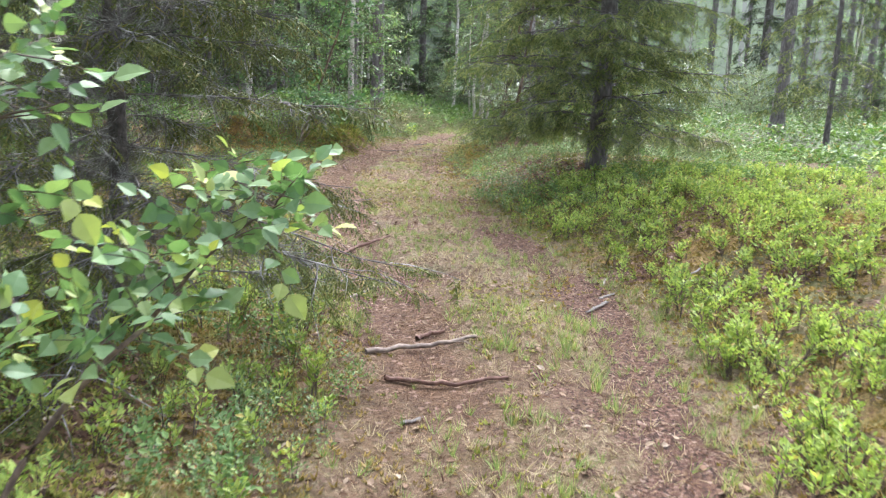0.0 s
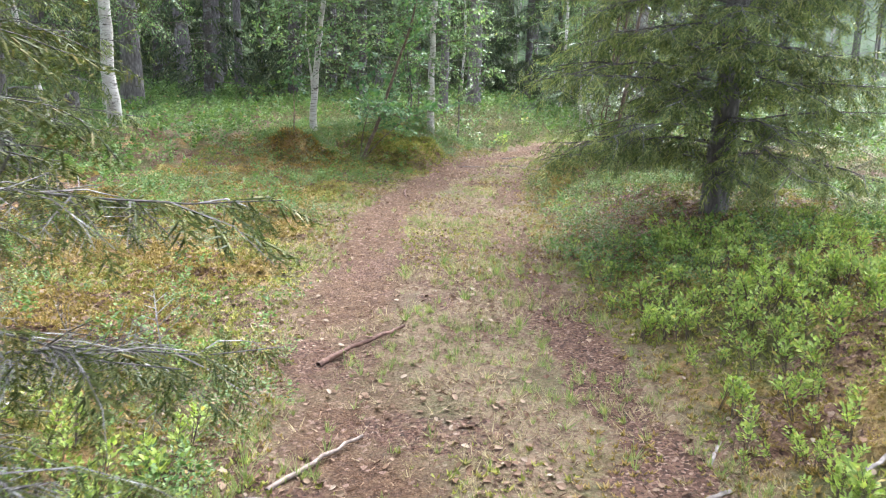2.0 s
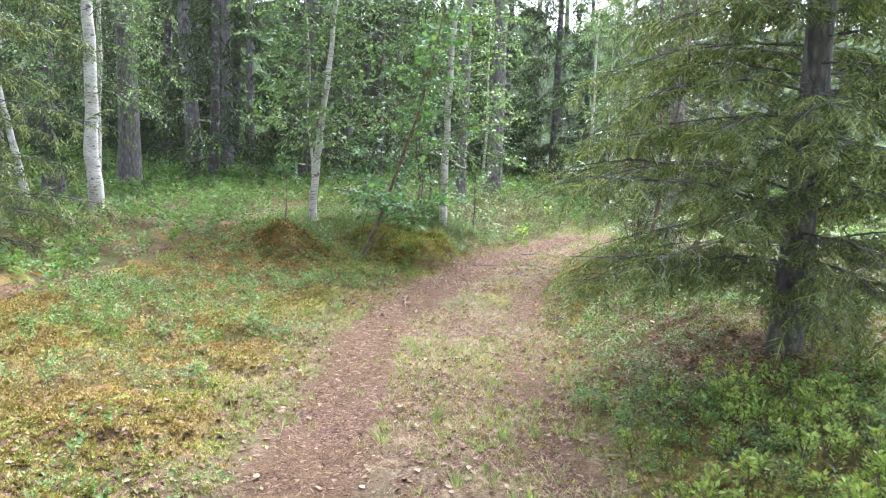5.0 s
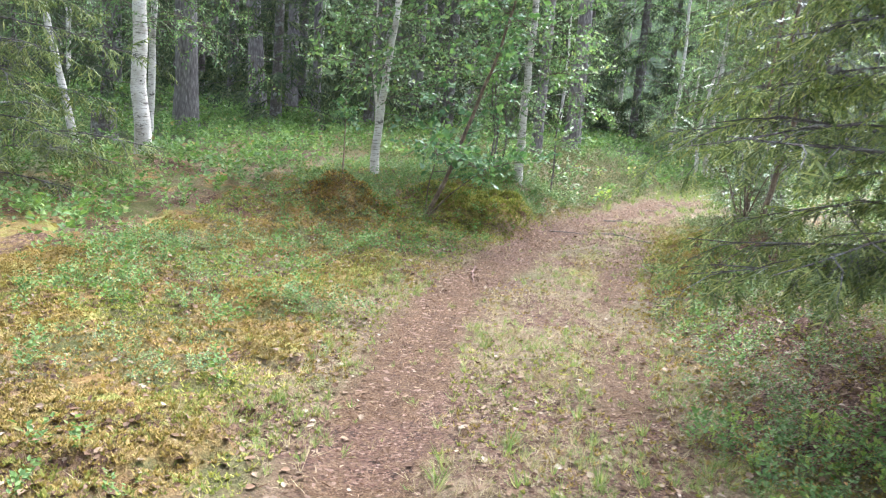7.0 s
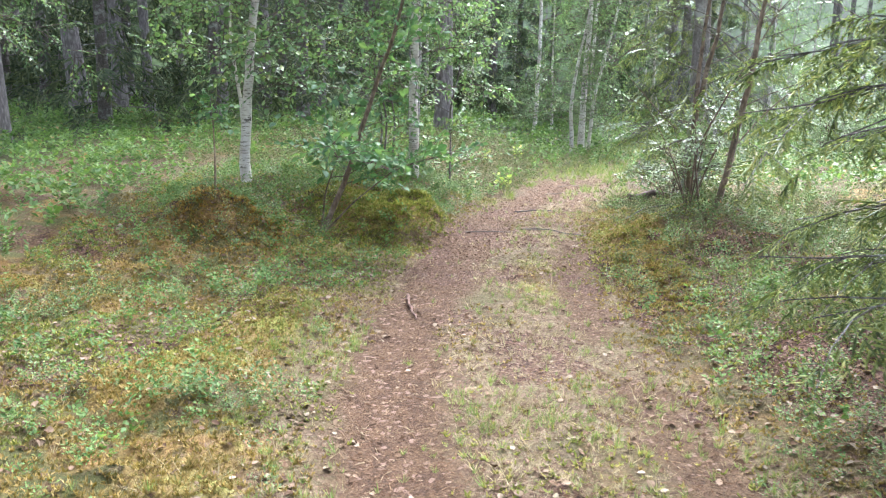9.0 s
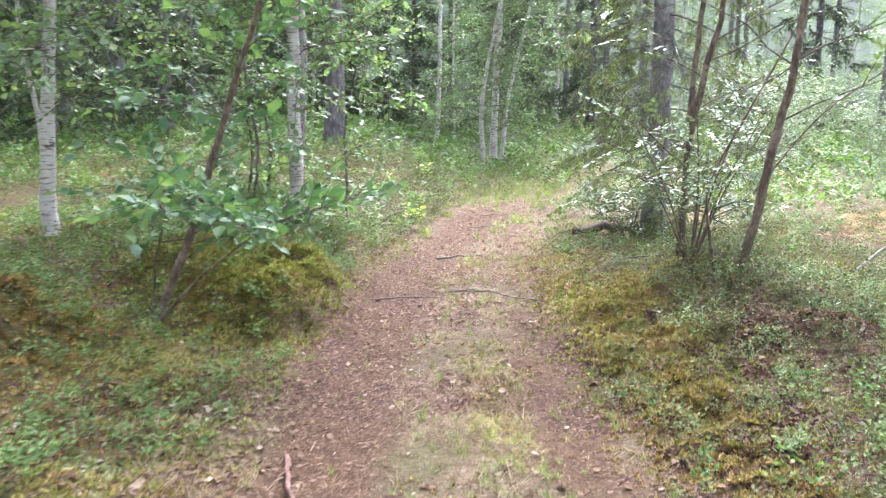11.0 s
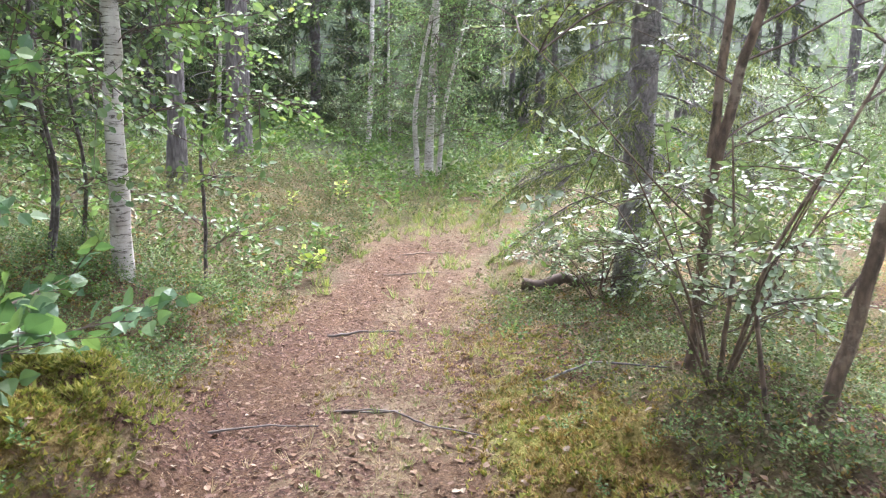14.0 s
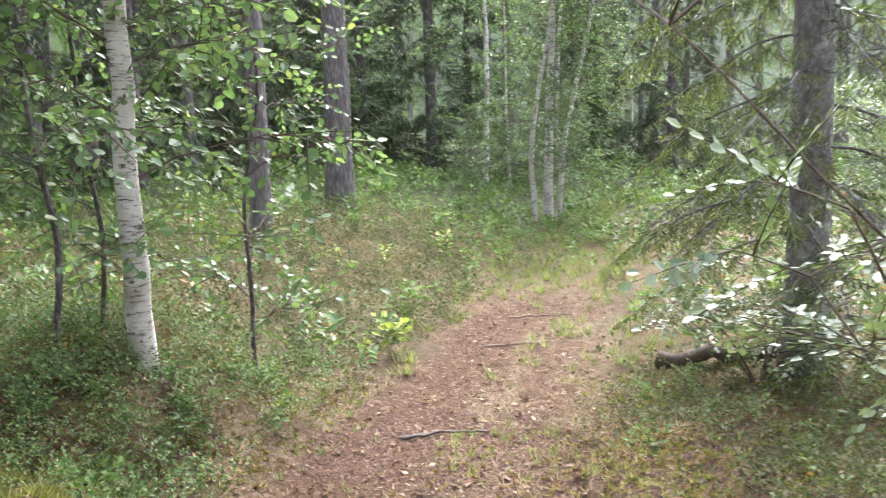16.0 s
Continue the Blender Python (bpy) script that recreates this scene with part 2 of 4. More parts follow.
M_RUST = leaf_material("rusty_moss", [(0, (0.09, 0.048, 0.02)), (0.4, (0.27, 0.15, 0.05)), (0.75, (0.40, 0.26, 0.085)), (1, (0.25, 0.25, 0.07))], 0.85, 0.2, 0.1)
M_MOSSGREEN = leaf_material("green_moss_sprigs", [(0, (0.10, 0.12, 0.032)), (0.6, (0.21, 0.218, 0.06)), (1, (0.33, 0.285, 0.105))], 0.8, 0.3, 0.1)
M_STRAW = leaf_material("dry_grass", [(0, (0.17, 0.125, 0.08)), (0.5, (0.27, 0.215, 0.14)), (1, (0.39, 0.33, 0.235))], 0.65, 0.3, 0.2)
M_LITTER = leaf_material("dead_leaves", [(0, (0.06, 0.034, 0.022)), (0.45, (0.13, 0.08, 0.056)), (0.85, (0.21, 0.15, 0.115)), (1, (0.30, 0.25, 0.21))], 0.8, 0.05, 0.1)
M_CHIPS = leaf_material("needle_litter", [(0, (0.045, 0.024, 0.015)), (0.5, (0.12, 0.068, 0.043)), (0.85, (0.21, 0.14, 0.095)), (1, (0.33, 0.26, 0.19))], 0.8, 0.0, 0.1)

# ---- ground shape ----
def ss(v, a, b):
    q = np.clip((v - a) / (b - a), 0, 1)
    return q * q * (3 - 2 * q)


def lattice(ix, iy, seed):
    v = np.sin(ix * 127.1 + iy * 311.7 + seed * 74.7) * 43758.5453
    return v - np.floor(v)


def vnoise(x, y, seed=0):
    ix, iy = np.floor(x), np.floor(y)
    fx, fy = x - ix, y - iy
    fx, fy = fx * fx * (3 - 2 * fx), fy * fy * (3 - 2 * fy)
    a = lattice(ix, iy, seed) * (1 - fx) + lattice(ix + 1, iy, seed) * fx
    b = lattice(ix, iy + 1, seed) * (1 - fx) + lattice(ix + 1, iy + 1, seed) * fx
    return a * (1 - fy) + b * fy


def fbm(x, y, seed=0, octaves=3):
    s, amp, tot = 0, 1.0, 0
    for o in range(octaves):
        s = s + amp * vnoise(x * 2 ** o, y * 2 ** o, seed + o)
        tot += amp
        amp *= 0.5
    return s / tot


def path_mid(y):
    return np.interp(y, [2.5, 3.3, 4.5, 6.8, 8.3, 9.8, 11, 12.5, 13.5, 15, 16, 17.3, 18, 19.5, 22, 26, 40],
                     [.29, .39, .33, -.1, -.4, -.63, -.8, -.68, -.6, -.42, -.22, .15, .22, .6, 1.2, 2.6, 7])


def rut_left(y):
    return np.interp(y, [2.5, 3.3, 4.4, 5.5, 6.8, 8.2, 9.8, 11, 12.5, 13.6, 14.8, 16, 18, 19.5, 22],
                     [0, 0, -.14, -.45, -.8, -.98, -1.22, -1.33, -1.22, -1.08, -.92, -.6, 0, .5, 1.2])


def rut_right(y):
    return np.interp(y, [2.5, 3.3, 4.5, 5.5, 7, 8.5, 10, 11, 12.5, 13.4, 14.6, 16, 18, 19.5, 22],
                     [.8, .93, .96, .8, .47, .2, 0, -.2, -.15, -.1, .06, .15, .4, .7, 1.25])


def bump(x, y, cx, cy, rx, ry):
    return np.exp(-((x - cx) / rx) ** 2 - ((y - cy) / ry) ** 2)


def height(x, y):
    x, y = np.asarray(x, float), np.asarray(y, float)
    ul, ur = rut_left(y) - x, x - rut_right(y)
    z = ss(ul, .5, 2.5) * (.06 + .3 * ss(y, 11.5, 14.5)) + ss(ul, 2, 9) * ss(y, 14, 26) * .3
    z = z + ss(ur, .25, 1.7) * (.34 * (1 - ss(y, 10.5, 12.5)) + .12 * ss(y, 10.5, 12.5))
    z = z + .36 * bump(x, y, 1.12, 13.9, .6, 1.2) + .34 * bump(x, y, -1.95, 16.1, .75, 1) + .26 * ss(bump(x, y, -1.95, 14.45, .85, .75), .25, .75) + .2 * bump(x, y, -3.1, 13.3, .6, .5) + .20 * bump(x, y, -3.12, 13.22, .30, .28)
    z = z + .09 * bump(x, y, 1.6, 12.4, 1.3, 1.6) * (fbm(x * 2.6, y * 2.6, 14, 2) - .35) + ss(ul, .8, 2) * ss(y, 11.5, 12.5) * (1 - ss(y, 16, 19)) * .2 * (fbm(x * 1.7, y * 1.7, 15, 2) - .5)
    z = z + .15 * bump(x, y, 4.6, 17.2, .8, .7) - .12 * bump(x, y, 1.55, 12.0, .3, .2)
    off = np.minimum(ss(np.abs(ul), .25, .8), ss(np.abs(ur), .2, .7))
    z = z + off * (.09 * (fbm(x * .9, y * .9, 3) - .5) + .05 * (fbm(x * 4, y * 4, 9, 2) - .5))
    z = z - .035 * np.exp(-(ul / .3) ** 2) * (1 - ss(y, 16, 20)) - .02 * np.exp(-(ur / .22) ** 2) * (1 - ss(y, 16, 20))
    return z + .015 * (fbm(x * 6, y * 6, 5, 2) - .5) + ss(np.hypot(x, y - 10), 20, 60) * 1.2 * (fbm(x * .05, y * .05, 20, 2) - .5)


# ---- mesh tools ----
rng = np.random.default_rng(7)


def make_mesh(name, chunks, mat, smooth=False):
    """One mesh from chunks (vertices n x 3, faces k x corners)."""
    vs, loops, totals, off = [], [], [], 0
    for v, f in chunks:
        if len(v) == 0:
            continue
        vs.append(v)
        loops.append((f + off).ravel())
        totals.append(np.full(len(f), f.shape[1], np.int32))
        off += len(v)
    v, lo, to = np.concatenate(vs), np.concatenate(loops).astype(np.int32), np.concatenate(totals)
    me = bpy.data.meshes.new(name)
    me.vertices.add(len(v))
    me.vertices.foreach_set("co", v.astype(np.float32).ravel())
    me.loops.add(len(lo))
    me.loops.foreach_set("vertex_index", lo)
    me.polygons.add(len(to))
    me.polygons.foreach_set("loop_start", (np.cumsum(to) - to).astype(np.int32))
    me.polygons.foreach_set("loop_total", to)
    me.polygons.foreach_set("use_smooth", np.full(len(to), smooth))
    me.materials.append(mat)
    me.update()
    return me


def part(name, chunks, mat, parent, label="", smooth=False):
    ob = new(name, make_mesh(name, chunks, mat, smooth))
    ob.parent = parent
    return tagged(ob, label)


def thing(name, x, y, label, category, group="", z=None):
    ob = new(name)
    ob.empty_display_size = 0.1
    ob.location = (x, y, float(height(x, y)) - 0.02 if z is None else z)
    return tagged(ob, label, category, group)


def stuff(name, chunks, mat, label, category):
    return tagged(new(name, make_mesh(name, chunks, mat)), label, category, kind="stuff")


def unit(v):
    return v / np.maximum(np.linalg.norm(v, axis=-1, keepdims=True), 1e-9)


def tube(points, radii, sides=6, wobble=0.0):
    """A tapered tube along points, closed at its end."""
    p = np.asarray(points, float)
    r = np.broadcast_to(np.asarray(radii, float), (len(p),))
    d = unit(np.gradient(p, axis=0))
    ref = np.where(np.abs(d[:, 2:3]) > .8, [[1.0, 0, 0]], [[0, 0, 1.0]])
    a = unit(np.cross(d, ref))
    b = np.cross(d, a)
    ang = np.arange(sides) / sides * 2 * np.pi
    rr = r[:, None] * (1 + wobble * (rng.random((len(p), sides)) - .5) * 2)
    v = p[:, None] + rr[..., None] * (np.cos(ang)[None, :, None] * a[:, None] + np.sin(ang)[None, :, None] * b[:, None])
    i = np.arange(len(p) - 1)[:, None] * sides
    j = np.arange(sides)[None]
    k = (j + 1) % sides
    f = np.stack([i + j, i + sides + j, i + sides + k, i + k], -1).reshape(-1, 4)
    return v.reshape(-1, 3), f


def aim(d, up=None, roll=None):
    """Turns (n x 3 x 3) whose y axis lies along d and whose z axis is as near up as can be."""
    d = unit(d)
    up = np.array([0, 0, 1.0]) if up is None else up
    x = unit(np.cross(d, up) + 1e-6)
    z = np.cross(x, d)
    if roll is not None:
        c, s = np.cos(roll)[:, None], np.sin(roll)[:, None]
        x, z = c * x + s * z, c * z - s * x
    return np.stack([x, d, z], -1)


def turned(n, tilt=0.15, rand=None):
    """Random turns about z with a small lean."""
    rand = rng if rand is None else rand
    a = rand.random(n) * 2 * np.pi
    lean = np.stack([rand.normal(0, tilt, n), rand.normal(0, tilt, n), np.ones(n)], -1)
    z = unit(lean)
    x = unit(np.stack([np.cos(a), np.sin(a), np.zeros(n)], -1) - z * (np.cos(a) * z[:, 0] + np.sin(a) * z[:, 1])[:, None])
    return np.stack([x, np.cross(z, x), z], -1)


def stamp(template, turns, places, scales):
    """Copies of a template (vertices, faces) at places."""
    tv, tf = template
    n = len(places)
    if n == 0:
        return np.zeros((0, 3)), np.zeros((0, tf.shape[1]), int)
    s = np.broadcast_to(np.asarray(scales, float), (n,))
    v = np.einsum("nij,mj->nmi", turns * s[:, None, None], tv) + places[:, None]
    f = tf[None] + (np.arange(n) * len(tv))[:, None, None]
    return v.reshape(-1, 3), f.reshape(-1, tf.shape[1])


def joined(chunks):
    v, f, off = [], [], 0
    for a, b in chunks:
        v.append(a)
        f.append(b + off)
        off += len(a)
    return np.concatenate(v), np.concatenate(f)


def stamp_any(templates, turns, places, scales):
    """Copies of templates taken by turns."""
    which = rng.integers(0, len(templates), len(places))
    s = np.broadcast_to(np.asarray(scales, float), (len(places),))
    return [stamp(t, turns[which == i], places[which == i], s[which == i]) for i, t in enumerate(templates) if (which == i).any()]


# ---- leaf and twig templates, y along the leaf ----
LEAF_SMALL = (np.array([[0, 0, 0], [.30, .45, .07], [0, 1, -.06], [-.30, .45, .07]]), np.array([[0, 1, 2], [0, 2, 3]]))
LEAF_NARROW = (LEAF_SMALL[0] * [.9, 1, 1], LEAF_SMALL[1])
LEAF_LARGE = (np.array([[0, 0, 0], [.30, .18, .06], [.40, .42, .09], [.22, .75, .03], [0, 1.0, -.10], [-.22, .75, .03], [-.40, .42, .09], [-.30, .18, .06], [0, .40, 0], [0, .72, -.03]]),
              np.array([[0, 1, 8], [1, 2, 8], [2, 3, 9], [2, 9, 8], [3, 4, 9], [4, 5, 9], [5, 6, 9], [6, 8, 9], [6, 7, 8], [7, 0, 8]]))
LEAF_ROUND = (np.array([[0, 0, 0], [.26, .2, .05], [.33, .55, .07], [.14, .93, 0], [-.14, .93, 0], [-.33, .55, .07], [-.26, .2, .05], [0, .55, -.01]]),
              np.array([[0, 1, 7], [1, 2, 7], [2, 3, 7], [3, 4, 7], [4, 5, 7], [5, 6, 7], [6, 0, 7]]))


def leafy_twig(count, leaf, size, rand, spread=0.9, droop=0.3, toss=.5):
    """Leaves set alternately along a twig one unit long."""
    s = np.linspace(.15, 1, count)
    side = np.where(np.arange(count) % 2, 1.0, -1.0)
    a = side * (spread + rand.normal(0, .3, count))
    a[-1] = rand.normal(0, .2)
    d = np.stack([np.sin(a), np.cos(a), -droop + rand.normal(0, toss * .6, count)], -1)
    places = np.stack([rand.normal(0, .02, count), s, -.12 * s ** 2], -1)
    return stamp(leaf, aim(d, roll=rand.normal(0, toss, count)), places, size * (0.75 + .5 * rand.random(count)))


def needle_spray(shoots, needles, width, rand, length=0.055, body=0.0):
    """A flat spruce spray one unit long: shoots to both sides, each a green spindle set with needles."""
    tri = (np.array([[-.5 * width, 0, 0], [.5 * width, 0, 0], [0, 1, 0]]), np.array([[0, 1, 2]]))
    spindle = (np.array([[0, 0, 0], [1, .35, 0], [-.5, .35, .87], [-.5, .35, -.87], [0, 1, 0]]) * [body, 1, body], np.array([[0, 1, 2], [0, 2, 3], [0, 3, 1], [4, 2, 1], [4, 3, 2], [4, 1, 3]]))
    out = []
    lines = [((0, .25, 0), (0, 1, -.1), needles * 2)]
    for i in range(shoots):
        s, side = (i + 1) / (shoots + 1), (1 if i % 2 else -1)
        ln = (.36 * (1 - s) + .13) * (.7 + .5 * rand.random())
        lines.append(((0, s * .95, -.1 * s * s), (side * ln * .75, s * .95 + ln * .65, -.1 - .16 * rand.random()), needles))
    for p, q, n in lines:
        p, q = np.array(p), np.array(q)
        ax = unit(q - p)
        if body:
            out.append(stamp((spindle[0] * [1, np.linalg.norm(q - p), 1], spindle[1]), aim(ax[None]), p[None], 1.0))
        u = rand.random(n)
        r = unit(rand.normal(0, 1, (n, 3)) * [1, 1, .6])
        out.append(stamp(tri, aim(ax * .75 + r, roll=rand.random(n) * 3), p + (q - p) * u[:, None], length * (0.7 + .6 * rand.random(n))))
    return joined(out)


def twig_wood(shoots, r):
    """The bare wood of a spray or twig one unit long."""
    out = [tube([[0, 0, 0], [0, .5, -.025], [0, 1, -.1]], [r, r * .7, r * .3], 3)]
    for i in range(shoots):
        s, side = (i + 1) / (shoots + 1), (1 if i % 2 else -1)
        ln = .5 * (1 - s) + .12
        out.append(tube([[0, s * .95, -.1 * s * s], [side * ln * .75, s * .95 + ln * .65, -.15]], [r * .5, r * .25], 3))
    return joined(out)


tr = np.random.default_rng(3)
SPRAY_FINE = [needle_spray(10, 5, .34, tr, .10, .024) for _ in range(5)]
SPRAY_CLOSE = [needle_spray(8, 10, .22, tr, .11, .022) for _ in range(4)]
SPRAY_COARSE = [needle_spray(7, 3, .22, tr, .14, .032) for _ in range(3)]
SPRAY_FAR = [needle_spray(7, 3, .22, tr, .16, .034) for _ in range(3)]
SPRAY_WOOD = twig_wood(1, .005)
DEAD_WOOD = twig_wood(9, .014)
TWIG_WOOD = tube([[0, 0, 0], [0, .5, -.03], [0, 1, -.12]], [.012, .009, .004], 3)
TWIG_BIRCH = [leafy_twig(10, LEAF_ROUND, .135, tr) for _ in range(4)]
TWIG_BIRCH_FAR = [leafy_twig(13, LEAF_SMALL, .105, tr) for _ in range(4)]
TWIG_SAPLING = [leafy_twig(7, LEAF_LARGE, .30, tr, .8, .1) for _ in range(4)]
TWIG_WILLOW = [leafy_twig(9, LEAF_ROUND, .155, tr, .8, .0, .2) for _ in range(4)]


def shrub(stems, leaves, leaf, size, rand, spread=.25, rise=.25):
    """A dwarf shrub one unit high: (leaves, stems)."""
    lv, st = [], []
    for _ in range(stems):
        a, tip = rand.random() * 6.3, .7 + .4 * rand.random()
        off = spread * rand.random()
        b = np.array([np.cos(a), np.sin(a), 0])
        p = np.array([b * off * .3, b * off * .8 + [0, 0, tip * .5], b * off * 1.6 + [0, 0, tip]])
        st.append(tube(p, [.012, .010, .006], 3))
        u = .25 + .75 * rand.random(leaves) ** .7
        pos = np.stack([np.interp(u, [0, .5, 1], p[:, k]) for k in range(3)], -1)
        az = rand.random(leaves) * 6.3
        d = np.stack([np.cos(az), np.sin(az), rise + .5 * rand.random(leaves)], -1)
        pos = pos + d * [.09, .09, .05]
        lv.append(stamp(leaf, aim(d, roll=rand.normal(0, .5, leaves)), pos, size * (.7 + .6 * rand.random(leaves))))
    return joined(lv), joined(st)


SHRUB_NEAR = [shrub(4, 13, LEAF_NARROW, .165, tr, .24, .7) for _ in range(6)]
SHRUB_LOW = [shrub(4, 10, LEAF_SMALL, .19, tr, .5) for _ in range(4)]
SHRUB_FINE = [shrub(6, 13, LEAF_SMALL, .115, tr, .55) for _ in range(5)]
SHRUB_MID = [shrub(4, 6, LEAF_SMALL, .25, tr, .5) for _ in range(4)]
SHRUB_FAR = [shrub(4, 5, LEAF_SMALL, .34, tr, .8) for _ in range(4)]


def tuft(blades, rand, spread=.25, width=.045):
    """Blades that rise from one spot, one unit high."""
    out = []
    for _ in range(blades):
        a, ln = rand.random() * 6.3, .5 + .6 * rand.random()
        d = np.array([np.cos(a), np.sin(a), 0])
        s = np.array([-d[1], d[0], 0]) * width * .5
        b = d * spread * .5 * rand.random()
        t = b + d * spread * (.3 + rand.random()) + [0, 0, ln]
        out.append((np.array([b - s, b + s, t]), np.array([[0, 1, 2]])))
    return joined(out)


TUFT = [tuft(16, tr, .6, .06) for _ in range(5)]
SPRIG = [tuft(6, tr, 1.1, .62) for _ in range(4)]
HEATH = [shrub(5, 6, LEAF_SMALL, .15, tr, .4)[0] for _ in range(4)]
FLAT = [tuft(9, tr, 1.6, .07) for _ in range(5)]
DEADLEAF = [(LEAF_ROUND[0] * [1, 1, 1.2] + [0, -.5, .05], LEAF_ROUND[1]), (LEAF_LARGE[0] * [1, 1, 1.2] + [0, -.5, .08], LEAF_LARGE[1])]
CHIP = (np.array([[-.08, -.5, 0], [.08, -.5, .02], [.06, .5, 0], [-.06, .5, .03], [0, 0, .09]]), np.array([[0, 1, 4], [1, 2, 4], [2, 3, 4], [3, 0, 4]]))

# ---- ground: one sheet to the horizon, fine along the path ----
def spaced(lo, hi, step, far):
    core = np.arange(lo, hi + step / 2, step)
    grow = np.cumsum(step * 1.11 ** np.arange(1, 90))
    grow = np.append(grow[grow < far], far)
    return np.concatenate([lo - grow[::-1], core, hi + grow])


def soil_mask(x, y):
    n = .22 * (fbm(x * 3, y * 3, 31) - .5)
    left = 1 - ss(np.abs(x - rut_left(y)) + n, .16, .40)
    right = .85 * (1 - ss(np.abs(x - rut_right(y)) + n, .06, .26)) * ss(fbm(x * 1.5, y * 1.5, 44), .3, .55)
    whole = (1 - ss(np.abs(x - path_mid(y)) + n, .40, .68)) * ss(y, 14.6, 15.8) * (.06 + .6 * ss(fbm(x * 2.1, y * 2.1, 71), .42, .64))
    left = left * (.5 + .5 * np.maximum(ss(y, 6, 8), ss(fbm(x * 2.3, y * 2.3, 36), .42, .6)))
    apron = .7 * (1 - ss(np.hypot(x - .1, y - 3.4) + n * 2, .3, .9))
    return np.clip(np.maximum.reduce([left, right, whole, apron]), 0, 1) * (1 - ss(y, 18.6, 20.0)) * ss(y, -6, 0)


def beside_trail(x, y):
    """1 along the walked stretch, 0 in the wood away from it."""
    return (1 - ss(np.abs(x + .5), 5.5, 8)) * ss(y, -3, 1) * (1 - ss(y, 22, 26))


def straw_mask(x, y):
    n = .5 * (fbm(x * 1.7, y * 1.7, 12) - .5)
    return (1 - ss(np.abs(x - path_mid(y)) + n, .95, 1.55)) * (1 - ss(x - rut_right(y) + n, .25, .5)) * (1 - ss(y, 18.8, 20.6)) * ss(fbm(x * 2.2, y * 2.2, 77), .2, .5)


def moss_mask(x, y):
    left = ss(rut_left(y) - x, .2, .7) * (1 - ss(y, 12.5, 14.5) * .6) * ss(fbm(x * 1.1, y * 1.1, 51), .28, .5)
    strip = bump(x, y, .45, 12.6, .35, 1.9) + bump(x, y, -1.75, 14.1, .5, .7) + bump(x, y, 4.2, 16.6, 1.2, .8)
    strip = strip + .7 * ss(x - rut_right(y), .1, .5) * (1 - ss(y, 8, 10)) * (1 - ss(x, 4, 6))
    return np.clip(np.maximum(left, strip) + .35 * ss(fbm(x * .7, y * .7, 8), .45, .6), 0, 1) * beside_trail(x, y)


def gold_mask(x, y):
    left = ss(rut_left(y) - x, .35, .9) * ss(y, 4.5, 6.5) * (1 - ss(y, 11.6, 13)) * ss(fbm(x * .95, y * .95, 201), .47, .62) * (1 - ss(-x, 4.5, 7))
    low = .8 * ss(rut_left(y) - x, .3, .8) * (1 - ss(y, 4.5, 6.5)) * ss(fbm(x * 1.3, y * 1.3, 202), .46, .6)
    right = .62 * ss(x - rut_right(y), .3, .8) * (1 - ss(y, 7.5, 9)) * ss(fbm(x * 1.6, y * 1.6, 203), .46, .6)
    strip = 1.3 * bump(x, y, .45, 13.6, .28, 1.9) + .55 * bump(x, y, -.45, 12.6, .35, 1.2) + 1.2 * bump(x, y, -1.8, 14.35, .5, .5) + .8 * bump(x, y, -2.1, 13.0, .5, .5) + .55 * bump(x, y, 4.2, 16.6, 1.2, .6) + .8 * bump(x, y, .75, 15.6, .3, .6)
    return np.clip(np.maximum.reduce([left, low, right, strip]), 0, 1) * .75 * beside_trail(x, y)


def leafy_shade_mask(x, y):
    # first bump darkens the floor for the spruce's shade; the others are leaf litter
    spruce_litter_shade = .9 * bump(x, y, 1.0, 10.4, .6, .8) + 1.2 * bump(x, y, 1.75, 9.0, .9, .6) + bump(x, y, 1.0, 8.9, .5, .35)
    rut = .75 * (1 - ss(np.abs(x - rut_right(y)) + .3 * (fbm(x * 3, y * 3, 33) - .5), .08, .3)) * (1 - ss(y, 7.5, 10))
    hollow = bump(x, y, 1.55, 12.0, .5, .35) + .5 * bump(x, y, -3.1, 13.2, .4, .3) + .8 * bump(x, y, -1.3, 13.6, .25, .4) + .7 * bump(x, y, -1.1, 15.0, .3, .3)
    loose = .55 * ss(fbm(x * 1.5, y * 1.5, 205), .5, .66) * (1 - ss(y, 16, 18)) + .7 * (x > path_mid(y) + .6) * ss(y, 10, 11.5) * (1 - ss(y, 13.6, 15)) * (1 - ss(x, 2.4, 3.4)) * ss(fbm(x * 2.6, y * 2.6, 114), .53, .62)
    return np.clip(np.maximum.reduce([spruce_litter_shade, rut, hollow, loose]), 0, 1) * .75 * beside_trail(x, y)


def relief(x, y):
    """Moss cushions swell over the bare floor along the trail."""
    near = 1 - ss(np.hypot(x, y - 10), 9, 14)
    gold = ss(gold_mask(x, y) + .5 * fbm(x * 16, y * 16, 63, 2), .5, .75)
    mound = np.clip(1.3 * bump(x, y, -1.85, 14.4, .6, .6) + 1.2 * bump(x, y, -3.1, 13.22, .5, .45) + bump(x, y, 1.4, 12.8, .9, 1.5) + .4 * bump(x, y, .45, 13.3, .3, 2.0), 0, 1)
    return near * (1 - soil_mask(x, y)) * (mound * .11 * (ss(fbm(x * 5.5, y * 5.5, 64, 2), .3, .7) - .5) + moss_mask(x, y) * .07 * (fbm(x * 8, y * 8, 61, 2) - .4) + gold * (.02 + .04 * fbm(x * 7, y * 7, 62, 2)))


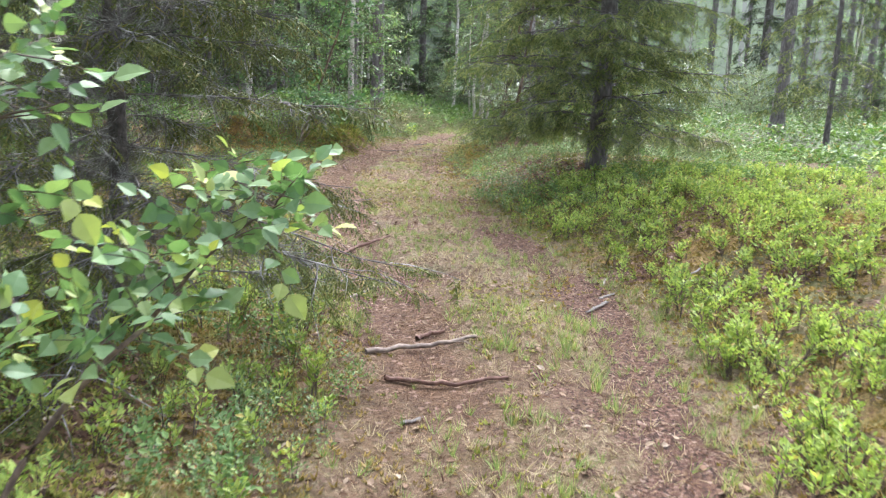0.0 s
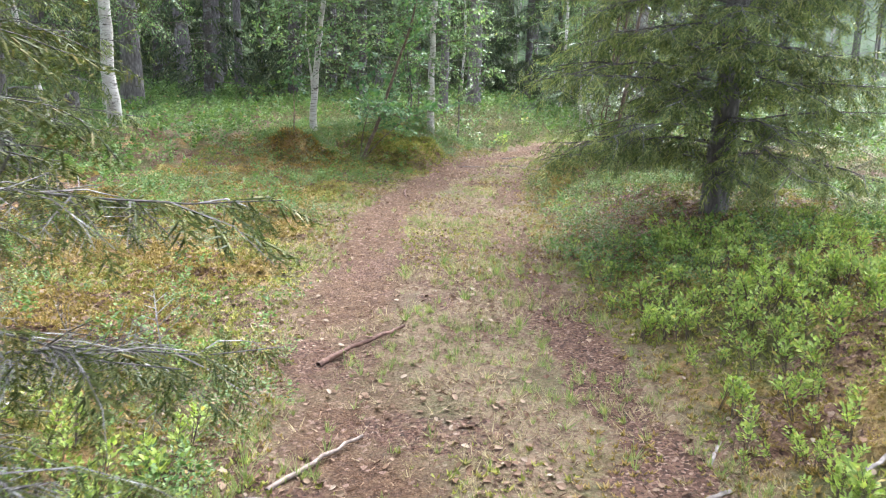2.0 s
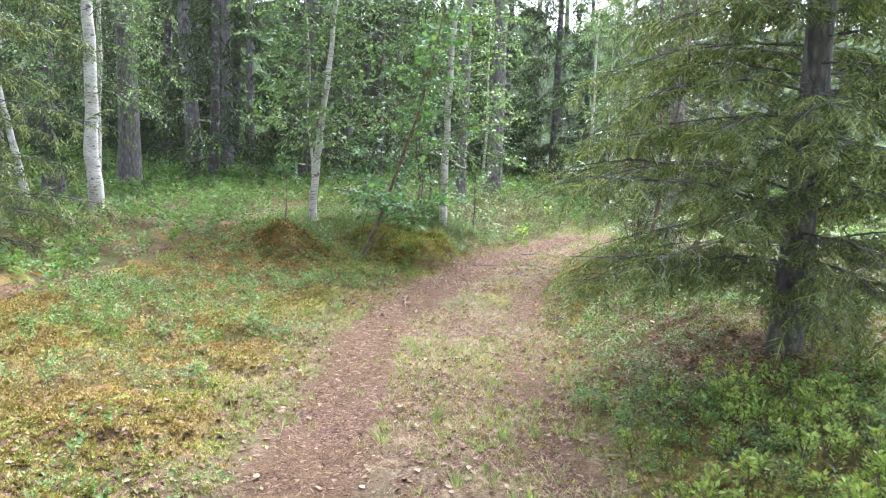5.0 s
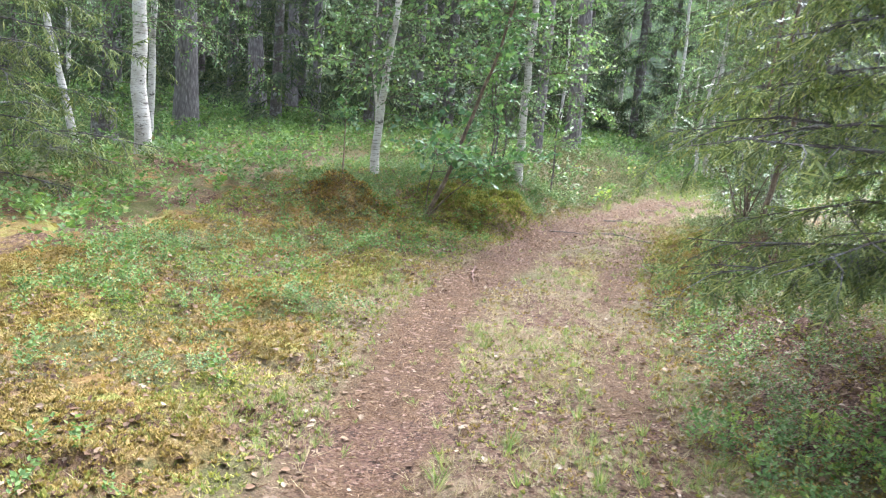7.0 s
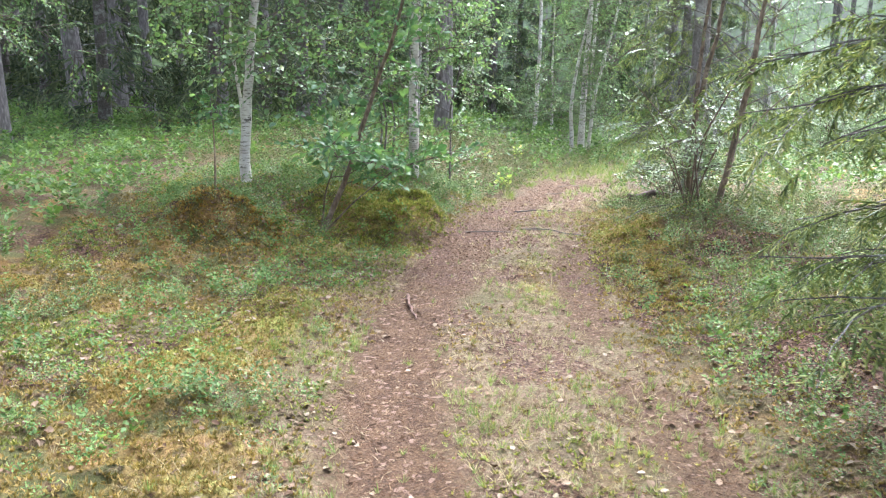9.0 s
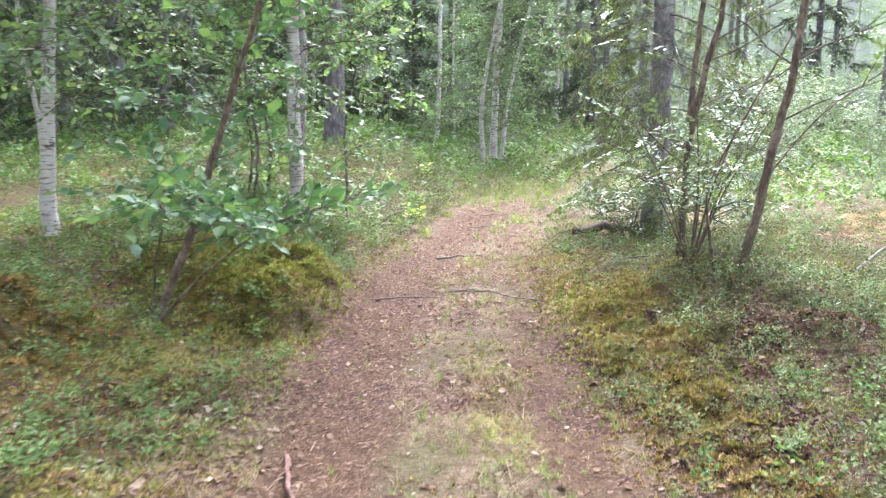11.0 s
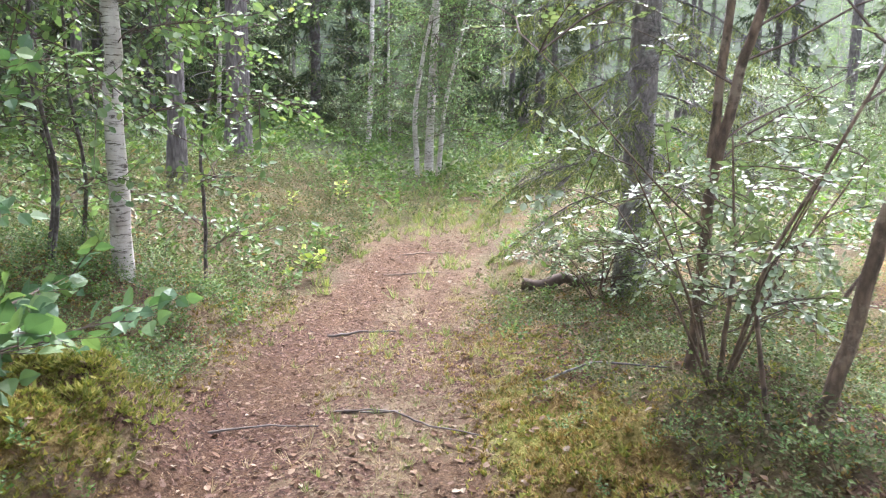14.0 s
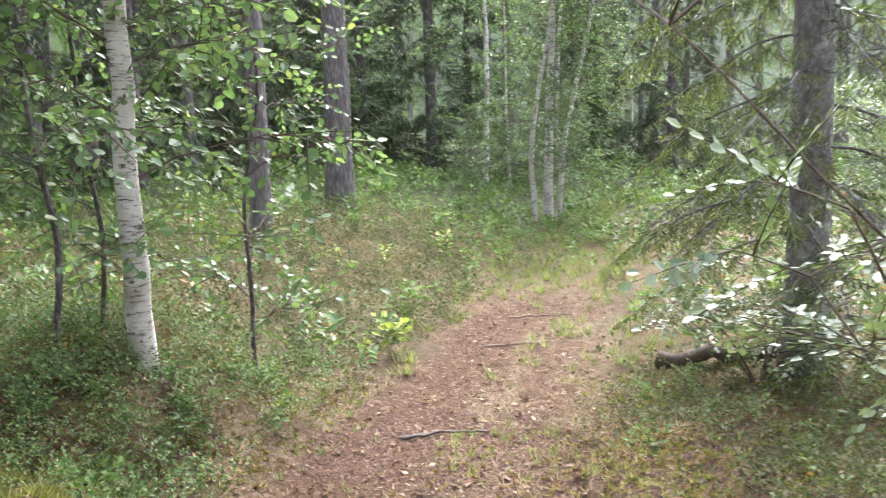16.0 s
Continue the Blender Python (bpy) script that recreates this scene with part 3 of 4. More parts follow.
gx, gy = spaced(-4.6, 4.6, .04, 260), spaced(1.4, 19.0, .04, 260)
GX, GY = np.meshgrid(gx, gy)
GZ = height(GX, GY)
GZ = GZ + relief(GX, GY)
nx, ny = len(gx), len(gy)
gi = (np.arange(ny - 1)[:, None] * nx + np.arange(nx - 1)[None]).ravel()
ground_mesh = make_mesh("ground", [(np.stack([GX, GY, GZ], -1).reshape(-1, 3), np.stack([gi, gi + 1, gi + nx + 1, gi + nx], -1))], M_GROUND, True)
for key, mask in (("soil", soil_mask), ("straw", straw_mask), ("moss", moss_mask), ("gold", gold_mask), ("leafy", leafy_shade_mask), ("shrubby", lambda x, y: 1 - beside_trail(x, y))):
    ground_mesh.attributes.new(key, "FLOAT", "POINT").data.foreach_set("value", mask(GX, GY).astype(np.float32).ravel())
tagged(new("ground", ground_mesh), "forest floor of needle litter, dry grass and moss with a two-rut trail", "ground", kind="structure")

# ---- ground cover ----
def sown(x0, x1, y0, y1, per_m2, density):
    """Random places, kept where density (0 to 1) allows."""
    n = int((x1 - x0) * (y1 - y0) * per_m2)
    x, y = x0 + (x1 - x0) * rng.random(n), y0 + (y1 - y0) * rng.random(n)
    keep = rng.random(n) < density(x, y)
    x, y = x[keep], y[keep]
    return np.stack([x, y, height(x, y) + relief(x, y)], -1)


def off_path(x, y, gap=.12):
    """1 beside the trail, 0 on it."""
    n = .35 * (fbm(x * 2.5, y * 2.5, 90) - .5)
    a = np.minimum(rut_left(y) - .29, path_mid(y) - .55 * ss(y, 14.5, 16)) - x + n
    b = x - np.maximum(rut_right(y) + .16, path_mid(y) + .55 * ss(y, 14.5, 16)) + n
    out = ss(np.maximum(a, b), gap - .06, gap + .22)
    return np.maximum(out, .8 * ss(y, 19.4, 21))


def right_side(x, y):
    return (x > path_mid(y)).astype(float)


def patch(x, y, seed, scale=1.0, lo=.4, hi=.6):
    return ss(fbm(x * scale, y * scale, seed), lo, hi)


def under_spruce(x, y):
    return bump(x, y, 1.55, 9.5, 1.25, 1.05)


def bright_bilberry(x, y):
    r = right_side(x, y)
    right = r * (1 - ss(y, 7.6, 9.4)) * (.36 + .64 * patch(x, y, 101, 1.9, .38, .53))
    left = (1 - r) * (.14 + .6 * patch(x, y, 102, 1.1, .45, .62)) * (1 - ss(y, 3.8, 5.8))
    edge = .04 * bump(x, y, -.9, 18, .5, 2.0)
    return off_path(x, y) * np.clip(right + left + edge, 0, 1)


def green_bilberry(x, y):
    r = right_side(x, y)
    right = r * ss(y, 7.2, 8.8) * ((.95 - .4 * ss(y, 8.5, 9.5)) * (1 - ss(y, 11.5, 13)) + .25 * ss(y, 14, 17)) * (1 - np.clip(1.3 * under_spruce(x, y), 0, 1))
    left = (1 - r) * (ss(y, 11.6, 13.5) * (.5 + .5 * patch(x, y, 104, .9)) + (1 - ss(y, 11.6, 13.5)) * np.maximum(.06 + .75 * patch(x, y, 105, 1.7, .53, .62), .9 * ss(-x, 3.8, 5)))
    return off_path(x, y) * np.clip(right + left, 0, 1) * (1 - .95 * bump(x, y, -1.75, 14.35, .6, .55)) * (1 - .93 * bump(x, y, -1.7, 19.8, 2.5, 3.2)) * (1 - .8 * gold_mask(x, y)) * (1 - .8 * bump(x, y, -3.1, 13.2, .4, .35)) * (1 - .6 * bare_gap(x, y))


def bare_gap(x, y):
    """Open spots of brown litter among the heath shrubs."""
    return right_side(x, y) * ss(y, 10, 11.5) * (1 - ss(y, 13.6, 15)) * (1 - ss(x, 2.4, 3.4)) * patch(x, y, 114, 2.6, .53, .62)


def lingonberry(x, y):
    spots = 1.3 * bump(x, y, -2.3, 15.2, .8, .6) + 1.3 * bump(x, y, -1.5, 15.35, .4, .45) + bump(x, y, -2.1, 16.2, .9, 1.2) + 1.1 * bump(x, y, 1.5, 12.6, .9, 1.5) * patch(x, y, 112, 2.4, .46, .60) + .8 * bump(x, y, -3.0, 13.35, .55, .4) + .6 * bump(x, y, .85, 9.2, .4, 1.2) + .8 * bump(x, y, 1.5, 7.6, .5, .4)
    loose = .4 * (1 - right_side(x, y)) * patch(x, y, 110, 1.8, .52, .6) * (1 - ss(y, 11, 13)) + .3 * right_side(x, y) * ss(y, 8, 12) * patch(x, y, 111, 1.0)
    return off_path(x, y, .05) * np.clip(spots + loose, 0, 1) * (1 - gold_mask(x, y)) * (1 - .6 * bare_gap(x, y))


def heather(x, y):
    r = right_side(x, y)
    right = r * ss(y, 10.2, 11.6) * (1 - ss(y, 15, 18)) * .9
    far = (1 - r) * np.clip(1.7 * bump(x, y, -1.8, 19.6, 2.4, 3.2), 0, 1)
    return off_path(x, y, .02) * np.clip(right + far, 0, 1) * (1 - 1.2 * gold_mask(x, y)) * (1 - .6 * bare_gap(x, y))


def cover(name, density, per_m2, tall, mat, label, category, stem_mat=None, near=SHRUB_NEAR, mid=SHRUB_MID, far=SHRUB_FAR):
    """A dwarf shrub over the whole floor: fine along the trail, coarser away from it."""
    leaves, stems = [], []
    zones = [((-4.2, 4.2, 1.5, 17.0), 1.0, near, 1.0, lambda x, y: 1.0),
             ((-9, 6, 1.0, 24.0), .42, mid, 1.6, lambda x, y: 1 - ((np.abs(x) < 4.2) & (y < 17) & (y > 1.5))),
             ((-24, 18, -16.0, 42.0), .13, far, 1.9, lambda x, y: 1.0 - ((x > -9) & (x < 6) & (y < 24) & (y > 1)))]
    for (x0, x1, y0, y1), share, temps, grow, inside in zones:
        p = sown(x0, x1, y0, y1, per_m2 * share, lambda x, y: density(x, y) * inside(x, y))
        t, s = turned(len(p), .22), tall * grow * (.55 + .75 * rng.random(len(p)))
        which = rng.integers(0, len(temps), len(p))
        for i, (lv, st) in enumerate(temps):
            k = which == i
            leaves.append(stamp(lv, t[k], p[k], s[k]))
            if temps is near:
                stems.append(stamp(st, t[k], p[k], s[k]))
    ob = stuff(name, leaves, mat, label, category)
    if stem_mat:
        stuff(name + "_stems", stems, stem_mat, "thin woody stems of the " + category + " beside the trail", "stems")
    return ob


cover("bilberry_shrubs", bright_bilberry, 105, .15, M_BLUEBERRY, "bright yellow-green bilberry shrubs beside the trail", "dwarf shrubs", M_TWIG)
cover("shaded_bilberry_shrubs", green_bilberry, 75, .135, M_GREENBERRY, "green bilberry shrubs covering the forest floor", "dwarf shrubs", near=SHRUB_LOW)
cover("lingonberry_shrubs", lingonberry, 150, .135, M_LINGON, "dark glossy lingonberry shrubs on mossy hummocks", "dwarf shrubs", near=SHRUB_FINE)


def tufts(name, temps, mat, label, category, beds):
    chunks = []
    for (x0, x1, y0, y1), per_m2, tall, density in beds:
        p = sown(x0, x1, y0, y1, per_m2, density)
        chunks += stamp_any(temps, turned(len(p), .25), p, tall * (.5 + .8 * rng.random(len(p))))
    return stuff(name, chunks, mat, label, category)


def grass_density(x, y):
    soil, straw = soil_mask(x, y), straw_mask(x, y)
    side = bump(x - path_mid(y), 0, -.9, 0, .5, 1) * .6 + bump(x - path_mid(y), 0, .6, 0, .35, 1) * .4
    return np.clip((straw * .9 + side) * (1 - soil * .93) * (1 - .75 * ss(y, 11.5, 13)) * (.12 + .88 * patch(x, y, 140, 1.5, .45, .62)), 0, 1)


tufts("grass", TUFT, M_GRASS, "thin pale green and straw-coloured grass between the ruts", "grass",
      [((-3.2, 2.8, 2.0, 17.0), 260, .05, grass_density), ((-.8, 1.4, 2.4, 9.5), 75, .08, lambda x, y: straw_mask(x, y) * (1 - soil_mask(x, y)) * patch(x, y, 142, 1.6, .52, .62)), ((-2.5, 5, 17, 27), 80, .10, lambda x, y: .7 * (1 - ss(np.abs(x - path_mid(y)), .5, 1.1)) * (1 - soil_mask(x, y)))])
tufts("dry_grass", FLAT, M_STRAW, "matted straw-coloured dry grass on the trail", "grass",
      [((-3.2, 2.8, 2.0, 17.0), 420, .040, lambda x, y: np.clip(straw_mask(x, y) * .8 + .12, 0, 1) * (1 - .92 * soil_mask(x, y)) * (.15 + .85 * patch(x, y, 141, 1.9, .35, .6)))])
tufts("moss", SPRIG, M_MOSS, "ochre and orange moss cushions beside the trail", "moss",
      [((-4.4, 3.0, 2.0, 17.0), 1300, .017, lambda x, y: np.maximum(moss_mask(x, y), .4 * off_path(x, y, 0)) * (1 - soil_mask(x, y)) * patch(x, y, 150, 1.3, .42, .58)), ((-.1, 1.0, 11, 16), 4200, .016, lambda x, y: np.clip(1.2 * bump(x, y, .42 + 0 * y, 13.2, .22, 1.9), 0, 1) * patch(x, y, 172, 2.2, .35, .55)), ((-4.4, 1.0, 4.5, 13), 2000, .015, lambda x, y: ss(gold_mask(x, y), .3, .6))])
tufts("green_moss", SPRIG, M_MOSSGREEN, "yellow-green moss carpet beside the trail", "moss",
      [((-4.4, 3.0, 2.0, 17.0), 1300, .017, lambda x, y: np.maximum(moss_mask(x, y), .55 * off_path(x, y, 0)) * (1 - soil_mask(x, y)) * (1 - patch(x, y, 150, 1.3, .42, .58))), ((-2.8, -1.0, 13.3, 15.4), 3800, .023, lambda x, y: np.clip(1.5 * bump(x, y, -1.8, 14.35, .55, .55), 0, 1) * (1 - soil_mask(x, y))), ((-.1, 1.0, 11, 16), 700, .019, lambda x, y: np.clip(1.2 * bump(x, y, .42, 13.2, .25, 1.9), 0, 1))])
tufts("rusty_moss", SPRIG, M_RUST, "rust-brown and ochre moss over an old stump mound", "moss",
      [((-4.0, -2.2, 12.6, 14.2), 3500, .022, lambda x, y: np.clip(1.3 * bump(x, y, -3.1, 13.2, .42, .38), 0, 1) * (.3 + .7 * patch(x, y, 171, 3.0, .35, .6)))])
tufts("heather", HEATH, M_HEATHER, "brownish green heather and crowberry sprigs", "heather",
      [((.2, 3.4, 9.5, 17), 260, .125, lambda x, y: heather(x, y) * (.45 + .55 * patch(x, y, 113, 2.1, .4, .56))), ((3.4, 6, 9.5, 17), 80, .15, heather), ((-6, 2, 16.5, 27), 100, .18, heather)])


def strewn(name, temps, mat, label, category, beds):
    chunks = []
    for (x0, x1, y0, y1), per_m2, size, density in beds:
        p = sown(x0, x1, y0, y1, per_m2, density)
        p[:, 2] += .006
        chunks += stamp_any(temps, turned(len(p), .3), p, size * (.5 + rng.random(len(p))))
    return stuff(name, chunks, mat, label, category)


strewn("dead_leaves", DEADLEAF, M_LITTER, "dry brown and grey fallen leaves strewn on the floor", "leaf litter",
       [((-4, 3.0, 1.8, 17.5), 240, .030, lambda x, y: (.25 + .75 * patch(x, y, 160, .9, .4, .6)) * (1 - .75 * soil_mask(x, y))), ((-1.6, 1.3, 12.8, 20), 170, .026, lambda x, y: .8 * (1 - ss(np.abs(x - path_mid(y)), .5, .9))),
        ((-3, 0, 8, 17), 220, .03, lambda x, y: bump(x - rut_left(y), 0, -.42, 0, .2, 1) * patch(x, y, 161, 1.2, .38, .55)), ((.6, 2.4, 8, 13), 380, .032, lambda x, y: np.clip(bump(x, y, 1.5, 12.0, .5, .35) + bump(x, y, 1.3, 9.6, .7, 1.0), 0, 1))])
strewn("needle_litter", [CHIP, (CHIP[0] * [.5, 1, .5], CHIP[1])], M_CHIPS, "red-brown needles, bark flakes and twig bits on the trail", "litter",
       [((-2.6, 2.2, 1.8, 20), 1100, .027, lambda x, y: np.clip(.7 * soil_mask(x, y) + .6 * straw_mask(x, y), 0, 1))])

# ---- trees ----
def curve(start, azimuth, length, up0, up1, k=6, tip=0.0, jitter=.03, rand=None):
    """A limb that leaves at up0 and ends at up1 (slopes), with a slightly lifted tip."""
    rand = rng if rand is None else rand
    s = np.linspace(0, 1, k)
    slope = up0 + (up1 - up0) * s + tip * np.clip(s - .7, 0, 1) * 3
    step = np.stack([np.cos(azimuth) * np.ones(k), np.sin(azimuth) * np.ones(k), slope], -1)
    step = unit(step) + rand.normal(0, jitter * 3, (k, 3)) * [1, 1, .5]
    p = np.cumsum(step[:-1] * length / (k - 1), axis=0)
    return np.asarray(start) + np.concatenate([np.zeros((1, 3)), p])


def along(p, s):
    q = np.linspace(0, 1, len(p))
    pos = np.stack([np.interp(s, q, p[:, i]) for i in range(3)], -1)
    d = np.stack([np.interp(s, q, np.gradient(p, axis=0)[:, i]) for i in range(3)], -1)
    return pos, unit(d)


def spruce_limb(p, r, sprays, size, temps, green=(0.15, 1.0), dead=0, hang=.35):
    """A spruce limb with side limbs: (wood chunks, needle chunks)."""
    fine = temps is not SPRAY_FAR
    wood = [tube(p, np.linspace(r, r * .25, len(p)), 6, .1) if fine else tube(p[::3], np.linspace(r, r * .25, len(p[::3])), 3)]
    axes = [p]
    reach = np.linalg.norm(p[-1] - p[0])
    for i in range(6 if fine else 2):
        at, d = along(p, np.array([.22 + .68 * (i + rng.random()) / (6 if fine else 2)]))
        a = math.atan2(d[0, 1], d[0, 0]) + (1 if i % 2 else -1) * (.6 + .5 * rng.random())
        axes.append(curve(at[0], a, reach * (.22 + .2 * rng.random()), d[0, 2], d[0, 2] - .5 - .4 * rng.random(), 4, 0, .05))
        if fine:
            wood.append(tube(axes[-1], np.linspace(r * .45, r * .15, 4), 3))
    share = [.4] + [.6 / (len(axes) - 1)] * (len(axes) - 1)
    needles = []
    for k, q in enumerate(axes):
        n = max(1, int(round(sprays * share[k])))
        lo = green[0] if k == 0 else .1
        s = lo + (1 - lo) * (np.arange(n) + rng.random(n)) / n
        pos, d = along(q, s)
        go = d * .8 + unit(rng.normal(0, 1, (n, 3)) * [1, 1, .28]) * (1.05 - .6 * s[:, None]) + np.stack([np.zeros(n)] * 2 + [-hang * (.2 + 1.2 * rng.random(n))], -1)
        sc = size * (1.1 - .4 * s) * (.6 + .7 * rng.random(n))
        turns = aim(go, roll=rng.normal(0, .4, n))
        if fine:
            wood.append(stamp(SPRAY_WOOD, turns, pos, sc))
        needles += stamp_any(temps, turns, pos, sc)
    if dead:
        s = rng.random(dead) * .75
        pos, d = along(p, s)
        go = d * .5 + unit(rng.normal(0, 1, (dead, 3)) * [1, 1, .7]) + [0, 0, -.35]
        wood.append(stamp(DEAD_WOOD, aim(go, roll=rng.random(dead) * 3), pos, size * (.6 + .8 * rng.random(dead))))
    return wood, needles


def spruce(name, x, y, tall, r, limbs, reach, label, mats=(M_PINE, M_SPRUCE, M_NEEDLE), temps=SPRAY_FINE, sprays=22, size=.38, lo=.25, detail_to=4.0, dead=6, lean=(0, 0), up=(.1, -.45), split=True, group="", green0=.15, z=None, floor=.12):
    root = thing(name, x, y, label, "spruce tree", group, z)
    zz = np.linspace(-.15, tall, 12)
    pts = np.stack([lean[0] * zz + .015 * np.sin(zz * 1.3), lean[1] * zz, zz], -1)
    part("trunk", [tube(pts, r * np.clip(1 - zz / tall, .03, 1) ** .8 * (1 + .18 * np.exp(-(zz + .1) * 5)), 14, .08)], mats[0], root, smooth=True)
    wood_all, green_all = [], []
    heights = lo + (min(tall, detail_to) - lo) * ((np.arange(limbs) + rng.random(limbs) * .8) / limbs) ** 1.2
    az = np.cumsum(2.399 + rng.normal(0, .35, limbs))
    for h, a in zip(heights, az):
        ln = reach * (1 - .8 * h / tall) * (.68 + .40 * rng.random())
        base = np.array([lean[0] * h, lean[1] * h, h])
        p = curve(base, a, ln, up[0] + rng.normal(0, .1), up[1] + rng.normal(0, .12), 7, .5)
        p[:, 2] = np.maximum(p[:, 2], floor)
        wood, green = spruce_limb(p, .004 + .04 * r * ln, sprays, size, temps, (green0, 1.0), dead)
        if split:
            limb = part("branch", wood[:1], mats[1], root)
            tagged(part("side_twig", wood[1:], mats[1], limb), kind="stuff")
            tagged(part("foliage", green, mats[2], limb), kind="stuff")
        else:
            wood_all += wood
            green_all += green
    # the upper crown, out of reach, is coarser
    if tall > detail_to:
        n = int((tall - detail_to) * 6)
        for i in range(n):
            h = detail_to + (tall - detail_to) * (i + rng.random()) / n * .98
            ln = max(.25, reach * (1 - .9 * h / tall)) * (.7 + .4 * rng.random())
            p = curve((lean[0] * h, lean[1] * h, h), i * 2.399, ln, .15, -.35, 5)
            wood, green = spruce_limb(p, .012 + .01 * ln, 9, .62, SPRAY_FAR)
            wood_all += wood[:1]
            green_all += green
    if wood_all:
        tagged(part("branchwork", wood_all, mats[1], root), kind="stuff")
        part("crown", green_all, mats[2], root)
    return root


def leafy(name, x, y, pts, r, label, category, bark, leaf_mat, temps, limbs=18, zlo=1.0, zhi=6.0, reach=1.1, twigs=9, twig=.32, slope=(.5, -.1), sides=10, split=False, twig_mat=M_TWIG, group="", extra=(), z=None, rend=.3, wood_twigs=True):
    """A broad-leaved tree or sapling with a trunk along pts (local) and further stems in extra."""
    root = thing(name, x, y, label, category, group, z)
    wood_all, green_all = [], []
    for q, rad, share in [(np.asarray(pts, float), r, 1.0)] + [(np.asarray(e[0], float), e[1], e[2]) for e in extra]:
        k = np.linspace(0, 1, max(10, 4 * len(q)))
        src = np.linspace(0, 1, len(q))
        fine = np.stack([np.interp(k, src, q[:, i]) for i in range(3)], -1)
        for _ in range(2):
            fine[1:-1] = .25 * fine[:-2] + .5 * fine[1:-1] + .25 * fine[2:]
        fine[1:] += rng.normal(0, rad * .12, (len(k) - 1, 3))
        part("trunk" if share == 1.0 else "stem", [tube(fine, rad * (1 - (1 - rend) * k), sides, .05)], bark, root, smooth=True)
        cnt = int(limbs * share)
        for i in range(cnt):
            h = zlo + (zhi - zlo) * (i + rng.random()) / cnt
            base = np.array([np.interp(h, fine[:, 2], fine[:, j]) for j in range(2)] + [min(h, fine[-1, 2])])
            ln = reach * (.55 + .6 * rng.random()) * (1 - .5 * (h - zlo) / max(zhi - zlo, .1))
            p = curve(base, i * 2.399 + rng.normal(0, .5), ln, slope[0], slope[1], 6, 0, .05)
            s = .2 + .8 * (np.arange(twigs) + rng.random(twigs)) / twigs
            pos, d = along(p, s)
            go = d * .6 + unit(rng.normal(0, 1, (twigs, 3)) * [1, 1, .6])
            sc = twig * (.6 + .7 * rng.random(twigs))
            turns = aim(go, roll=rng.normal(0, .5, twigs))
            wood = [tube(p, np.linspace(.0025 + .003 * ln, .0012, len(p)), 4)] if wood_twigs else [tube(p[::2], np.linspace(.012, .004, len(p[::2])), 3)]
            if wood_twigs:
                wood.append(stamp(TWIG_WOOD, turns, pos, sc))
            green = stamp_any(temps, turns, pos, sc)
            if split:
                limb = part("branch", wood[:1], twig_mat, root)
                tagged(part("side_twig", wood[1:], twig_mat, limb), kind="stuff")
                tagged(part("foliage", green, leaf_mat, limb), kind="stuff")
            else:
                wood_all += wood
                green_all += green
    if wood_all:
        tagged(part("branchwork", wood_all, twig_mat, root), kind="stuff")
        part("crown", green_all, leaf_mat, root)
    return root


def pine(name, x, y, tall, r, label, lean=(0, 0), group="", low_sticks=6):
    root = thing(name, x, y, label, "pine tree", group)
    zz = np.linspace(-.2, tall, 14)
    pts = np.stack([lean[0] * zz + .02 * np.sin(zz), lean[1] * zz, zz], -1)
    part("trunk", [tube(pts, r * np.clip(1 - .75 * zz / tall, .2, 1) * (1 + .22 * np.exp(-(zz + .1) * 4)), 14, .07)], M_PINE, root, smooth=True)
    for i in range(low_sticks):
        h = 1.2 + 3.5 * rng.random()
        part("dead_branch", [tube(curve((lean[0] * h, lean[1] * h, h), rng.random() * 6.3, .5 + .7 * rng.random(), .1, -.4, 5), np.linspace(.012, .004, 5), 4)], M_DEAD, root)
    wood, green = [], []
    for i in range(20):
        h = tall * (.55 + .44 * (i + rng.random()) / 20)
        p = curve((lean[0] * h, lean[1] * h, h), i * 2.399, 1.9 * (1.1 - h / tall) + .5, .5, .3, 5)
        wood.append(tube(p, np.linspace(.03, .01, 5), 4))
        pos, d = along(p, .3 + .7 * rng.random(8))
        green += stamp_any(SPRAY_FAR, aim(d + rng.normal(0, .6, (8, 3))), pos, .9)
    tagged(part("branchwork", wood, M_PINE, root), kind="stuff")
    part("crown", green, M_NEEDLE_DARK, root)
    return root


# the spruces beside the trail
spruce("spruce", 1.72, 9.3, 11, .10, 80, 1.68, "tall dark spruce with drooping lichen-grey lower branches beside the trail", sprays=50, size=.225, lo=.40, detail_to=3.6, dead=9, lean=(.012, 0), up=(.16, -.38), floor=.31)
spruce("spruce", -1.45, 3.75, 6.5, .045, 46, 1.42, "small spruce with half-bare grey lower branches reaching over the moss", mats=(M_SPRUCE, M_DEAD, M_NEEDLE_NEAR), temps=SPRAY_CLOSE, sprays=46, size=.16, lo=.28, detail_to=2.3, dead=54, up=(.0, -.3), green0=.42)
spruce("spruce", -6.6, 12.0, 9, .10, 34, 2.1, "spruce with grey-green low branches at the edge of the moss", sprays=44, size=.26, lo=.2, detail_to=3.4, dead=6, temps=SPRAY_COARSE)
spruce("spruce", 1.65, 16.7, 11, .11, 40, 1.5, "old spruce with sagging thin branches behind the leafy shrubs", mats=(M_GREYBARK, M_DEAD, M_NEEDLE), sprays=30, size=.20, lo=.8, detail_to=4.2, dead=20, temps=SPRAY_FINE, up=(-.1, -1.1))
spruce("spruce", 7.2, 15.8, 10, .05, 30, 2.0, "spruce with long hanging branches over the bilberries", sprays=34, size=.30, lo=.9, detail_to=4.5, dead=8, temps=SPRAY_COARSE, up=(0, -.5), split=False)

